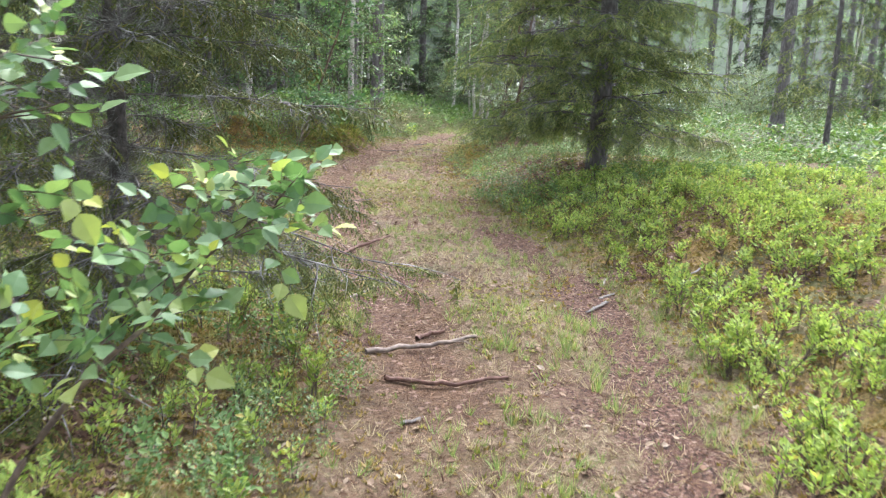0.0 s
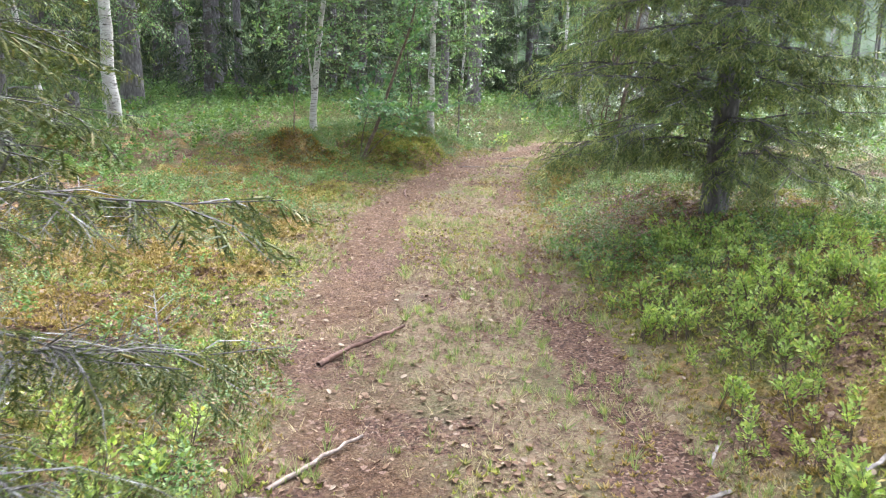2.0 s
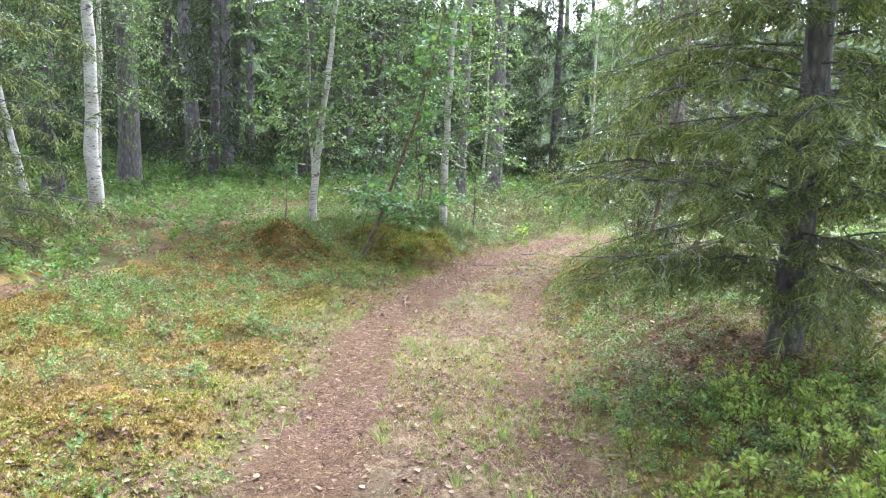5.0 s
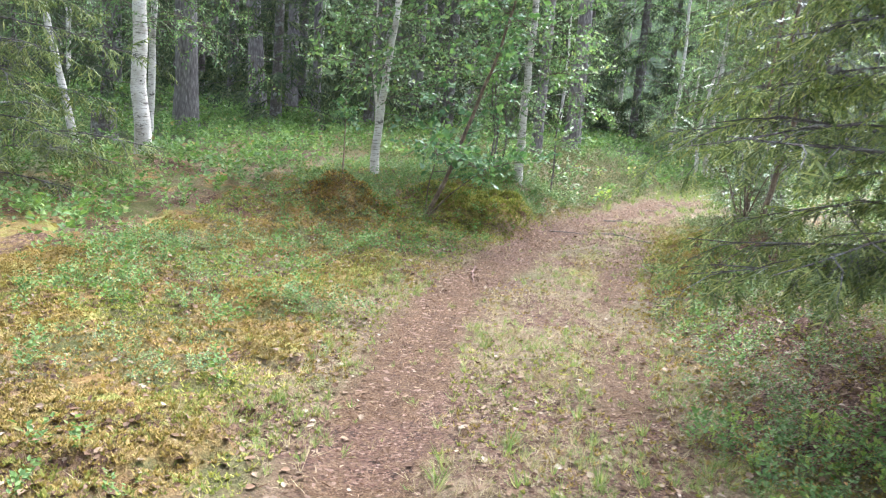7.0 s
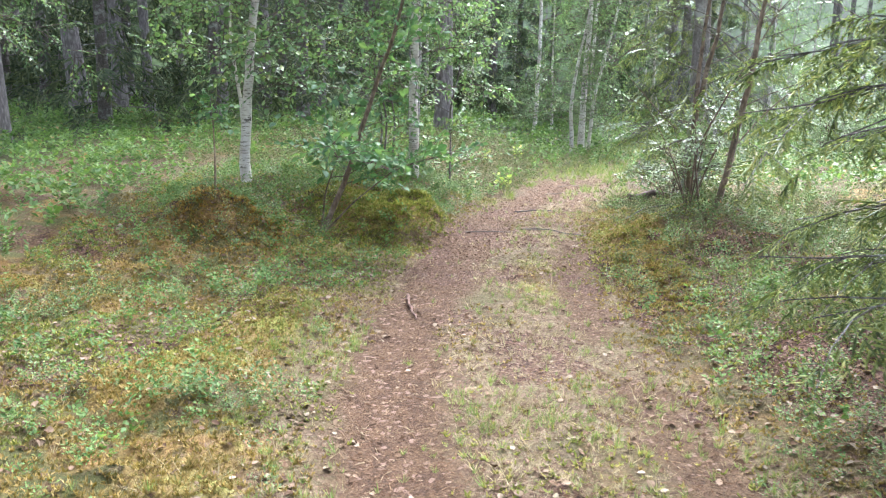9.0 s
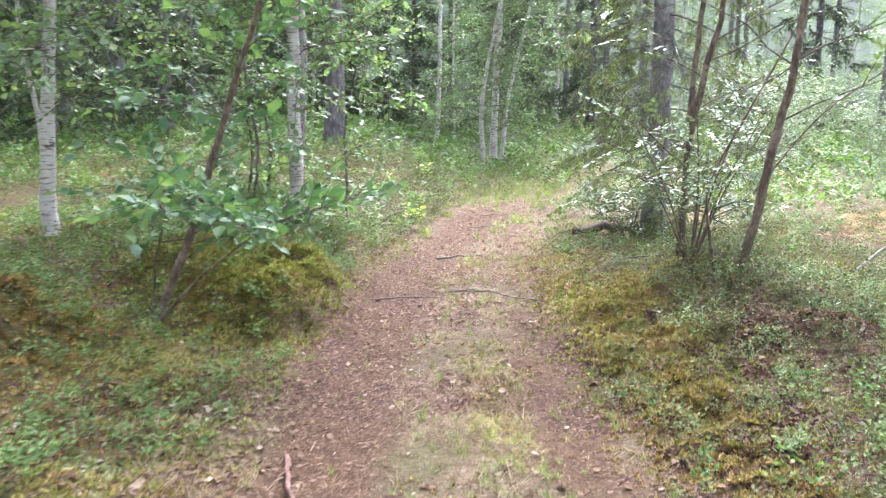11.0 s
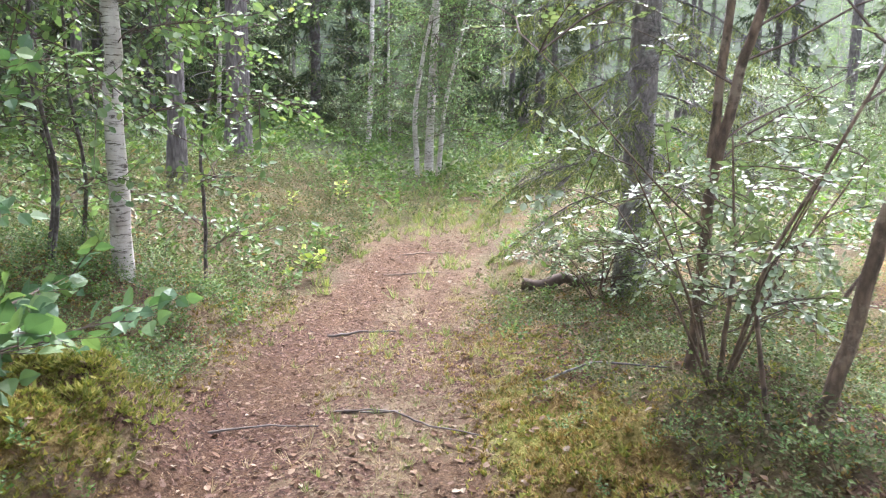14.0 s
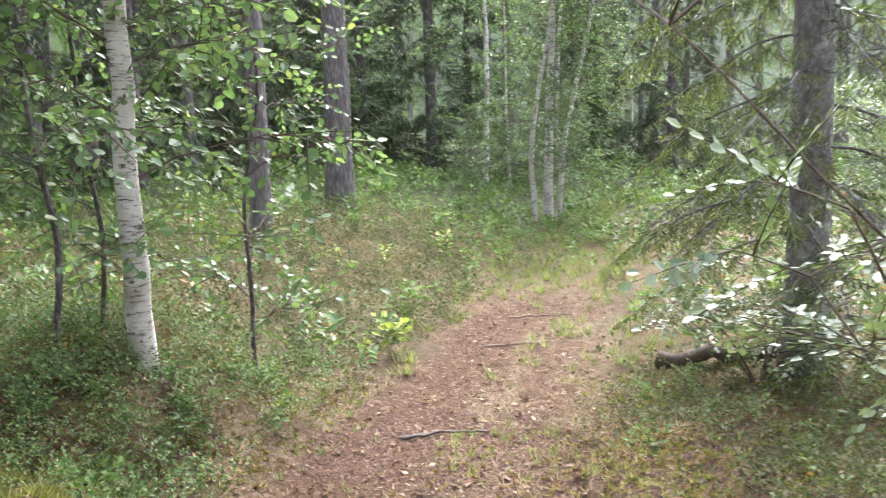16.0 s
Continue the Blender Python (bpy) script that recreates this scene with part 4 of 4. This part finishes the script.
# birches
leafy("birch", -6.5, 14.6, [(0, 0, -.1), (-.05, 0, .7), (-.1, 0, 2.2), (-.22, 0, 3.6), (-.1, 0, 6), (0, 0, 9.5)], .12, "white-barked birch standing in bilberries", "birch tree", M_BIRCH, M_BIRCHLEAF, TWIG_BIRCH_FAR, limbs=34, zlo=1.6, zhi=8.5, reach=1.6, twigs=14, twig=.5, slope=(.4, -.9))
leafy("birch", -3.45, 15.1, [(0, 0, -.1), (.02, 0, .6), (.09, 0, 1.3), (.2, 0, 2.3), (.36, 0, 4.2), (.5, .1, 7)], .062, "slender leaning birch with peeling pale bark", "birch tree", M_BIRCH, M_BIRCHLEAF, TWIG_BIRCH, limbs=40, zlo=.9, zhi=4.6, reach=1.1, twigs=13, twig=.38, slope=(.5, -.2), extra=[([(0, .03, .3), (-.06, .1, 1.0), (-.16, .12, 1.5), (-.12, .15, 2.2), (-.35, .2, 4)], .022, .6)])
leafy("birch", -1.72, 16.1, [(0, 0, -.1), (0, 0, .8), (.01, 0, 1.8), (.05, 0, 3.2), (.12, 0, 5.5), (.1, 0, 9)], .066, "straight birch with scarred white bark beside the trail", "birch tree", M_BIRCH, M_BIRCHLEAF, TWIG_BIRCH, limbs=46, zlo=.8, zhi=5.0, reach=1.3, twigs=14, twig=.38, slope=(.5, -.35))
for dx, dy, tall in ((-.46, .05, 4.5), (-.32, .25, 4.0), (-.38, -.12, 3.8), (.40, .5, 3.4)):
    leafy("birch_sapling", -1.72 + dx, 16.1 + dy, [(0, 0, -.1), (.05 - dx * .1, 0, .5), (-.02, .03, 1.0), (.06 + dx * .2, 0, 1.6), (-.05, .02, 2.3), (.12 + dx * .4, 0, tall)], .015, "thin dark-stemmed birch sapling beside the white birch", "birch sapling", M_SPRUCE, M_BIRCHLEAF, TWIG_BIRCH, limbs=19, zlo=.25, zhi=tall, reach=.7, twigs=9, twig=.32, sides=6, group="saplings round the birch")
leafy("birch", 1.15, 24.8, [(0, 0, -.1), (.02, 0, 1.6), (.1, 0, 3.2), (.1, 0, 9)], .08, "old birch clump with three pale stems where the trail bends", "birch tree", M_BIRCH, M_BIRCHLEAF, TWIG_BIRCH_FAR, limbs=50, zlo=.4, zhi=6, reach=1.6, twigs=18, twig=.45, slope=(.4, -.6), extra=[([(-.2, .05, -.1), (-.26, 0, 1.2), (0, 0, 2.7), (.5, 0, 5)], .05, .4), ([(.15, .1, -.1), (.25, .1, 1.2), (.75, .1, 3.4), (1.1, 0, 6)], .045, .5)])
leafy("birch", -8.0, 15.2, [(0, 0, -.1), (-.25, 0, .9), (-.6, 0, 2.2), (-.75, 0, 3.4), (-.8, 0, 6)], .065, "leaning birch behind the low spruce", "birch tree", M_BIRCH, M_BIRCHLEAF, TWIG_BIRCH_FAR, limbs=22, zlo=1.2, zhi=6, reach=1.1, twigs=10, twig=.45, slope=(.4, -.5))

leafy("birch", -8.0, 17.0, [(0, 0, -.1), (.05, 0, 1.5), (0, .1, 4), (.2, 0, 9)], .07, "birch with long hanging leafy branches before the dark pines", "birch tree", M_BIRCH, M_BIRCHLEAF, TWIG_BIRCH_FAR, limbs=44, zlo=1.6, zhi=6, reach=1.9, twigs=18, twig=.5, slope=(.3, -1.6))
# the rowan sapling, the shrubby rowans on the hummock and the near birch sapling
leafy("rowan_sapling", -2.36, 13.75, [(0, 0, -.05), (.24, .03, .5), (.42, .04, 1.08), (.68, -.1, 1.75), (.84, -.2, 2.3), (1.0, -.3, 3.0)], .028, "leaning dark-stemmed sapling with broad pale green leaves", "sapling", M_ALDER, M_ROWANLEAF, TWIG_SAPLING, limbs=24, zlo=.4, zhi=2.9, reach=.85, twigs=7, twig=.20, slope=(.35, .1), sides=8, split=True,
      extra=[([(0, 0, -.05), (.35, -.28, .32), (.72, -.52, .62)], .012, .4), ([(0, 0, -.05), (.1, -.3, .4), (.3, -.75, .75)], .011, .3)])
leafy("sprout", -3.15, 13.2, [(0, 0, -.05), (.01, 0, .35), (.0, 0, .8)], .011, "thin upright sprout with a few leaves on a mossy stump", "sapling", M_ALDER, M_ROWANLEAF, TWIG_SAPLING, limbs=5, zlo=.55, zhi=.8, reach=.18, twigs=4, twig=.14, sides=6)
leafy("grey_alder", 1.06, 13.45, [(0, 0, -.1), (.1, -.04, .28), (.16, -.06, .76), (.22, -.1, 1.1), (.24, -.11, 1.4), (.3, -.1, 2.0), (.45, 0, 3.6)], .031, "slanting red-brown alder stem on a heathery hummock", "alder tree", M_ALDER, M_WILLOW, TWIG_WILLOW, limbs=16, zlo=.9, zhi=3.5, reach=1.35, twigs=5, twig=.22, slope=(.7, .3), sides=10, split=True, rend=.45,
      extra=[([(-.05, .1, -.05), (-.12, .2, .5), (.1, .1, 1.0), (.5, .2, 1.7)], .010, .4), ([(.1, 0, .5), (.5, .1, .95), (1.0, .2, 1.25), (1.5, .2, 1.5)], .007, .3)])
leafy("grey_alder", 1.05, 14.33, [(0, 0, -.1), (.03, 0, .38), (.03, 0, .84), (.1, -.03, 1.25), (.16, -.06, 1.55), (.2, -.08, 1.85), (.3, -.1, 3.6)], .029, "forked dark alder stem on a heathery hummock", "alder tree", M_ALDER, M_WILLOW, TWIG_WILLOW, limbs=15, zlo=.9, zhi=3.5, reach=1.2, twigs=5, twig=.22, slope=(.6, .2), sides=10, split=True, rend=.5,
      extra=[([(.03, 0, .95), (.05, .02, 1.4), (.1, .0, 2.0), (.1, 0, 3.5)], .022, .3), ([(0, -.1, .65), (-.22, -.2, .8), (-.46, -.15, 1.05), (-.63, -.1, 1.25), (-.75, -.1, 1.36)], .005, .2)])


def bush(name, x, y, tall, wide, stems, label, mat, temps, twig=.2, twigs=6, group="", bark=M_ALDER):
    ex = []
    for i in range(stems):
        a, w = i * 2.399, wide * (.5 + .5 * rng.random())
        t = tall * (.6 + .4 * rng.random())
        ex.append(([(0, 0, -.05), (w * .4 * math.cos(a), w * .4 * math.sin(a), t * .5), (w * math.cos(a), w * math.sin(a), t)], .009, .99))
    return leafy(name, x, y, [(0, 0, -.05), (.03, 0, tall * .5), (.0, 0.05, tall)], .012, label, "shrub", bark, mat, temps, limbs=6, zlo=tall * .2, zhi=tall, reach=.38, twigs=twigs, twig=twig, slope=(.4, .1), sides=5, group=group, extra=ex)


bush("willow_shrub", 1.0, 13.95, 1.0, .6, 7, "willow shrub with pale shining leaves round the alder stems", M_WILLOW, TWIG_WILLOW)
bush("willow_shrub", 1.4, 16.6, .55, .5, 5, "low leafy shrub over a fallen log by the trail", M_WILLOW, TWIG_WILLOW)

leafy("birch_sapling", -1.03, 1.55, [(0, 0, -.05), (.08, .14, .36), (.22, .26, .58), (.37, .36, .72), (.47, .44, .86), (.62, .52, .97)], .010, "young birch sapling with large fresh green leaves", "birch sapling", M_ALDER, M_SAPLING, TWIG_SAPLING, limbs=15, zlo=.56, zhi=1.04, reach=.28, twigs=4, twig=.165, slope=(.7, .5), sides=7, split=True,
      extra=[([(0, 0, -.05), (.12, -.1, .6), (.14, -.12, 1.0)], .008, .3)])

leafy("birch_sapling", -.90, 1.38, [(0, 0, -.05), (.05, .05, .6), (.1, .08, 1.1), (.14, .1, 1.55)], .010, "young birch stem with large fresh green leaves", "birch sapling", M_ALDER, M_SAPLING, TWIG_SAPLING, limbs=8, zlo=1.12, zhi=1.52, reach=.26, twigs=4, twig=.15, slope=(.4, .2), sides=7, split=True)

# pines
pine("pine", -2.12, 20.3, 13, .10, "slim grey pine trunk behind the birch", (.005, 0))
pine("pine", -1.8, 23.6, 15, .18, "straight grey pine trunk beside the trail's bend", (.0, 0))
pine("pine", -8.3, 18.6, 15, .21, "stout dark pine trunk behind the white birch", (-.03, 0))
pine("pine", -9.3, 23.4, 15, .20, "tall leaning pine in the dark wood", (-.09, 0))
pine("pine", -9.0, 24.6, 14, .15, "tall dark pine in the wood", (-.02, 0))
pine("pine", -8.6, 25.2, 14, .12, "thin dark pine in the wood", (-.02, 0))
pine("pine", -7.3, 26.2, 15, .18, "grey pine trunk behind the leaning birch", (.02, 0))
pine("pine", -6.0, 25.4, 14, .16, "grey-brown pine trunk in the wood", (0, 0))
pine("pine", -5.2, 28.0, 14, .11, "thin pine far behind the birches", (0, 0))
pine("pine", 8.3, 21.0, 14, .17, "grey pine standing beyond the open heath", (.02, 0))

# ---- the wood beyond, with unseen trees added beside and behind the trail ----
far_spruce = [spruce("spruce", -13, 27 + 3 * i, 12, .14, 44, 2.0, "dark spruce with dead lower twigs in the wood around, some added unseen", mats=(M_SPRUCE, M_SPRUCE, M_NEEDLE_DARK), temps=SPRAY_FAR, sprays=11, size=.7, lo=.3, detail_to=9, dead=0, split=False, group="spruces in the wood beyond") for i in range(2)]
far_birch = [leafy("birch", -3, 31 + 3 * i, [(0, 0, -.2), (.1, 0, 2), (0, .1, 4), (.2, 0, 10)], .055, "slim birch in light green leaf in the wood around, some added unseen", "birch tree", M_BIRCH, M_BIRCHLEAF, TWIG_BIRCH_FAR, limbs=38, zlo=.8, zhi=8.5, reach=1.7, twigs=13, twig=.52, slope=(.5, -.4), sides=7, group="birches in the wood beyond", wood_twigs=False) for i in range(2)]
far_pine = [pine("pine", -16 + i * 3, 33, 15, .15, "dark pine trunk in the wood around, some added unseen", group="pines in the wood beyond", low_sticks=3) for i in range(2)]
far_bush = [leafy("willow_thicket", 6 + i, 24 + i, [(0, 0, -.1), (.05, 0, .8), (0, .1, 1.8)], .015, "pale leafy willow thicket on the open heath", "shrub", M_ALDER, M_WILLOW, TWIG_BIRCH_FAR, limbs=8, zlo=.1, zhi=1.7, reach=.8, twigs=8, twig=.45, slope=(.6, .1), sides=5, group="thickets on the heath",
             extra=[([(0, 0, -.1), (.3 * math.cos(k), .3 * math.sin(k), .8), (.7 * math.cos(k), .7 * math.sin(k), 1.6)], .012, .9) for k in range(5)], wood_twigs=False) for i in range(2)]
taken = [(ob.location.x, ob.location.y) for ob in scene.objects if ob.type == "EMPTY"]


def scatter(models, count, zone, gap, keep, s0=.75, s1=1.25):
    made = 0
    for _ in range(count * 30):
        x, y = zone[0] + (zone[1] - zone[0]) * rng.random(), zone[2] + (zone[3] - zone[2]) * rng.random()
        if not keep(x, y) or any((x - a) ** 2 + (y - b) ** 2 < gap * gap for a, b in taken):
            continue
        taken.append((x, y))
        s = s0 + (s1 - s0) * rng.random()
        copy_thing(models[made % len(models)], Matrix.Translation((x, y, float(height(x, y)) - .03)) @ Matrix.Rotation(rng.random() * 6.3, 4, "Z") @ Matrix.Scale(s, 4))
        made += 1
        if made == count:
            return


def clear(x, y):
    return (y > 29 or abs(x - float(path_mid(y))) > 2.2) and not (y < 20 and -9 < x < 6)


# the last three are unseen left of the trail, added to shade its moss
for x, y in ((-9.6, 26.5), (-8.0, 28.2), (-11.2, 25.6), (-6.6, 29.5), (-12.8, 22.5), (-4.9, 24.5), (-5.4, 5.6), (-6.4, 8.8), (-5.0, 2.4)):
    taken.append((x, y))
    copy_thing(far_spruce[len(taken) % 2], Matrix.Translation((x, y, float(height(x, y)) - .03)) @ Matrix.Rotation(x, 4, "Z"))
for x, y in ((-4.6, 31.5), (-2.6, 34.0), (-.8, 32.4), (1.2, 35.5), (-6.2, 33.5), (-3.4, 38), (.2, 39), (3.4, 37)):
    taken.append((x, y))
    copy_thing(far_spruce[len(taken) % 2], Matrix.Translation((x, y, float(height(x, y)) - .03)) @ Matrix.Rotation(x * 2, 4, "Z"))
scatter(far_spruce, 33, (-30, -3.5, 20, 46), 1.8, clear)
scatter(far_spruce, 4, (5, 30, 36, 52), 2.5, clear)
scatter(far_pine, 30, (-30, 22, 24, 50), 1.6, lambda x, y: clear(x, y) and (abs(x) > 4.5 or y > 38) and not (4 < x < 13 and y < 31))
scatter(far_birch, 5, (-24, 0, 26, 46), 1.5, clear)
scatter(far_birch, 9, (-4, 8, 28, 42), 1.5, clear)
scatter(far_birch, 26, (6, 32, 27, 54), 1.5, clear)
scatter(far_spruce, 6, (-5, 6, 32, 44), 1.8, clear)
scatter(far_bush, 12, (-9, 2, 29, 40), 1.3, clear, .6, 1.0)
scatter(far_bush, 34, (4.5, 26, 21, 46), 1.5, lambda x, y: True, .6, 1.1)
scatter(far_spruce, 6, (-22, -8, 6, 16), 2.0, lambda x, y: True)
scatter(far_birch, 8, (-20, -8, 8, 20), 1.8, lambda x, y: True)
scatter(far_birch, 6, (8, 22, 8, 20), 2.0, lambda x, y: True)
scatter(far_spruce, 2, (10, 22, 6, 14), 2.4, lambda x, y: True)
# unseen trees behind the start, added so light arrives as inside a wood
scatter(far_spruce, 10, (-22, 20, -24, -5), 2.4, lambda x, y: abs(x) > 3)
scatter(far_birch, 6, (-20, 20, -22, -5), 2.0, lambda x, y: abs(x) > 2.5)
scatter(far_pine, 10, (-22, 22, -24, -4), 2.0, lambda x, y: abs(x) > 2)


# a ring of distant woodland closes the place
def backdrop():
    m, n, l, b = material("distant_wood_haze_glow")
    c = ramp(n, l, noise_tex(n, l, .35, 6, .7, (1, 1, .7)), [(.35, (.02, .03, .014)), (.5, (.07, .10, .04)), (.68, (.17, .22, .10))])
    trunks = ramp(n, l, noise_tex(n, l, 1.2, 3, .6, (1, 1, .03)), [(.58, (0, 0, 0)), (.62, (1, 1, 1))])
    c = mixed(n, l, trunks, c, (.07, .06, .055))
    l.new(c, b.inputs["Base Color"])
    b.inputs["Roughness"].default_value = 1
    # the ring glows pale to paint in daylight haze, most over the open heath
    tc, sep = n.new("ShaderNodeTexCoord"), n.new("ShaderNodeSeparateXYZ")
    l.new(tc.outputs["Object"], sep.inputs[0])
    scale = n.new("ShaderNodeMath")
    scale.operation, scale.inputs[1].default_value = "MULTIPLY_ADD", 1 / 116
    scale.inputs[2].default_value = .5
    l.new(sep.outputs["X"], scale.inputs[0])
    haze_glow = ramp(n, l, scale.outputs[0], [(.35, (.006, .008, .005)), (.55, (.030, .036, .028)), (.78, (.060, .066, .056))])
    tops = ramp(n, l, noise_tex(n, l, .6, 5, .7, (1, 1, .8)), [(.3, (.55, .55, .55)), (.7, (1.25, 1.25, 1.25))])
    l.new(mixed(n, l, 1.0, haze_glow, tops, "MULTIPLY"), b.inputs["Emission Color"])
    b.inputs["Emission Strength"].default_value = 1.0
    a = np.linspace(0, 2 * np.pi, 361)
    v = []
    for z in range(0, 3):
        top = 9 + 3.5 * fbm(a * 20, a * 0, 5) + 2 * fbm(a * 90, a * 0, 6)
        top = top * (1 - .10 * ss(a, .25, .6) * (1 - ss(a, 1.25, 1.5)))   # lower over the open heath
        v.append(np.stack([58 * np.cos(a), 14 + 58 * np.sin(a), (-2 + 0 * a) if z == 0 else (4 + 0 * a if z == 1 else top)], -1))
    i = np.arange(360)
    f = np.concatenate([np.stack([i + k * 361, i + 1 + k * 361, i + 362 + k * 361, i + 361 + k * 361], -1) for k in range(2)])
    tagged(new("backdrop", make_mesh("backdrop", [(np.concatenate(v), f)], m)), "distant dark woodland all round, glowing with painted haze", "woodland", kind="structure")


backdrop()

# ---- sticks, logs, stump ----
def stick(name, points, r, mat, label, category="stick", r2=None, side=0, twigs=0):
    p = np.array([(x, y, float(height(x, y)) + z) for x, y, z in points])
    k = np.linspace(0, 1, len(p) * 4)
    q = np.stack([np.interp(k, np.linspace(0, 1, len(p)), p[:, i]) for i in range(3)], -1)
    q += rng.normal(0, r * .25, q.shape)
    c = q[0].copy()
    root = new(name)
    root.location = c
    root.empty_display_size = .05
    tagged(root, label, category)
    r = r * .8
    v, f = tube(q - c, np.linspace(r, r * .6 if r2 is None else r2, len(q)), 9, .2)
    if name == "wood_chip":   # a flat splinter
        v[:, 2] *= .5
    part("wood", [(v, f)], mat, root, smooth=name != "wood_chip")
    for i in range(twigs):
        a = rng.random() * 6.3
        s = q[rng.integers(2, len(q))] - c
        part("twig", [tube(np.array([s, s + np.array([math.cos(a) * .1, math.sin(a) * .1, .03]), s + np.array([math.cos(a) * .2, math.sin(a) * .2, .01])]), [r * .35, r * .25, r * .1], 4)], mat, root)
    return root


stick("fallen_branch", [(-.33, 3.8, .02), (-.05, 3.93, .03), (.21, 4.04, .02)], .017, M_WOOD, "grey-brown broken branch lying across the trail", twigs=1)
stick("fallen_branch", [(-.22, 3.47, .015), (-.05, 3.44, .02), (.1, 3.43, .02), (.33, 3.5, .012)], .016, M_REDWOOD, "reddish exposed root or branch across the trail")
stick("fallen_branch", [(-.53, 4.72, .01), (-.42, 5.0, .02), (-.31, 5.26, .015)], .013, M_WOOD, "thin bare stick in the rut")
stick("fallen_branch", [(-.73, 6.03, .015), (-.56, 6.35, .03), (-.4, 6.65, .02)], .018, M_REDWOOD, "rotten reddish branch in the rut", twigs=2)
stick("bark_piece", [(-.09, 4.11, .01), (-.03, 4.16, .02), (.04, 4.2, .01)], .018, M_REDWOOD, "small dark piece of bark on the trail")
stick("wood_chip", [(.86, 4.62, .01), (.98, 4.78, .02), (1.02, 4.85, .012)], .013, M_GREYWOOD, "bleached splinter of wood beside the trail", "wood piece", .012)
stick("wood_chip", [(.98, 4.95, .01), (1.1, 5.02, .02)], .016, M_GREYWOOD, "short bleached splinter of wood beside the trail", "wood piece", .01)
stick("wood_chip", [(1.06, 5.23, .01), (1.13, 5.42, .02)], .012, M_GREYWOOD, "bleached splinter of wood at the edge of the bilberries", "wood piece", .006)
stick("wood_chip", [(1.5, 4.95, .05), (1.7, 5.16, .07)], .012, M_GREYWOOD, "pale stick among the bilberries", "stick", .008)
stick("wood_chip", [(-.12, 3.03, .008), (-.03, 3.09, .012)], .016, M_GREYWOOD, "pale wood chip on the trail", "wood piece", .006)
stick("fallen_branch", [(-1.40, 12.1, .01), (-1.36, 11.8, .03), (-1.28, 11.5, .012)], .016, M_REDWOOD, "short forked branch lying in the rut", twigs=1)
stick("fallen_branch", [(-.51, 16.1, .01), (-.3, 16.14, .02), (-.09, 16.12, .01)], .011, M_GREYWOOD, "thin pale root across the trail")
stick("exposed_root", [(-.46, 14.85, .0), (-.2, 14.78, .018), (-.05, 14.62, .02), (.18, 14.5, .0)], .007, M_GREYWOOD, "bare grey root crossing the trail", "root")
stick("exposed_root", [(-1.06, 14.68, .0), (-.8, 14.73, .02), (-.56, 14.69, .0)], .007, M_GREYWOOD, "bare grey root in the rut", "root")
stick("exposed_root", [(-.5, 14.86, .0), (-.33, 14.80, .02), (-.16, 14.83, .0)], .007, M_GREYWOOD, "short bare grey root on the trail", "root")
stick("exposed_root", [(-.05, 17.8, .0), (.2, 17.72, .03), (.45, 17.85, .0)], .010, M_WOOD, "dark root on the trail's bend", "root")
stick("exposed_root", [(.15, 18.6, .0), (.35, 18.5, .03), (.65, 18.62, .0)], .010, M_WOOD, "dark root on the trail's bend", "root")
stick("log", [(.95, 17.1, .025), (1.4, 17.0, .03), (1.95, 16.95, .025)], .062, M_TWIG, "dark rotting log under the leafy shrub", "log", .045)
stick("fallen_branch", [(2.5, 14.6, .05), (2.96, 15.0, .15), (3.5, 15.3, .27), (4.1, 15.6, .4)], .012, M_GREYWOOD, "long dead branch lying on the bilberries", twigs=3)
stick("dead_branch", [(.55, 14.9, .03), (.75, 14.7, .12), (.95, 14.3, .05)], .008, M_DEAD, "dry curved twig beside the hummock")


def stump(x, y, r, tall):
    """A broken stump with a jagged top and root flares."""
    root = thing("rotten_stump", x, y, "small rotten broken stump in rusty moss", "stump")
    a = np.linspace(0, 2 * np.pi, 15)[:-1]
    flare = 1 + .35 * np.cos(a * 4 + 1)
    jag = tall * (.75 + .5 * rng.random(14))
    rings = [np.stack([np.cos(a) * r * f, np.sin(a) * r * f, z], -1) for f, z in ((1.9 * flare, 0 * a - .12), (1.3 * flare, 0 * a + .03), (1.0 + 0 * a, 0 * a + tall * .4), (.9 + 0 * a, jag), (.6 + 0 * a, jag * .7), (.1 + 0 * a, jag * .45))]
    i = np.arange(14)
    f = np.concatenate([np.stack([i + k * 14, (i + 1) % 14 + k * 14, (i + 1) % 14 + k * 14 + 14, i + k * 14 + 14], -1) for k in range(5)])
    part("wood", [(np.concatenate(rings), f)], M_SPRUCE, root)
    return root


stump(-8.2, 16.1, .2, .45)
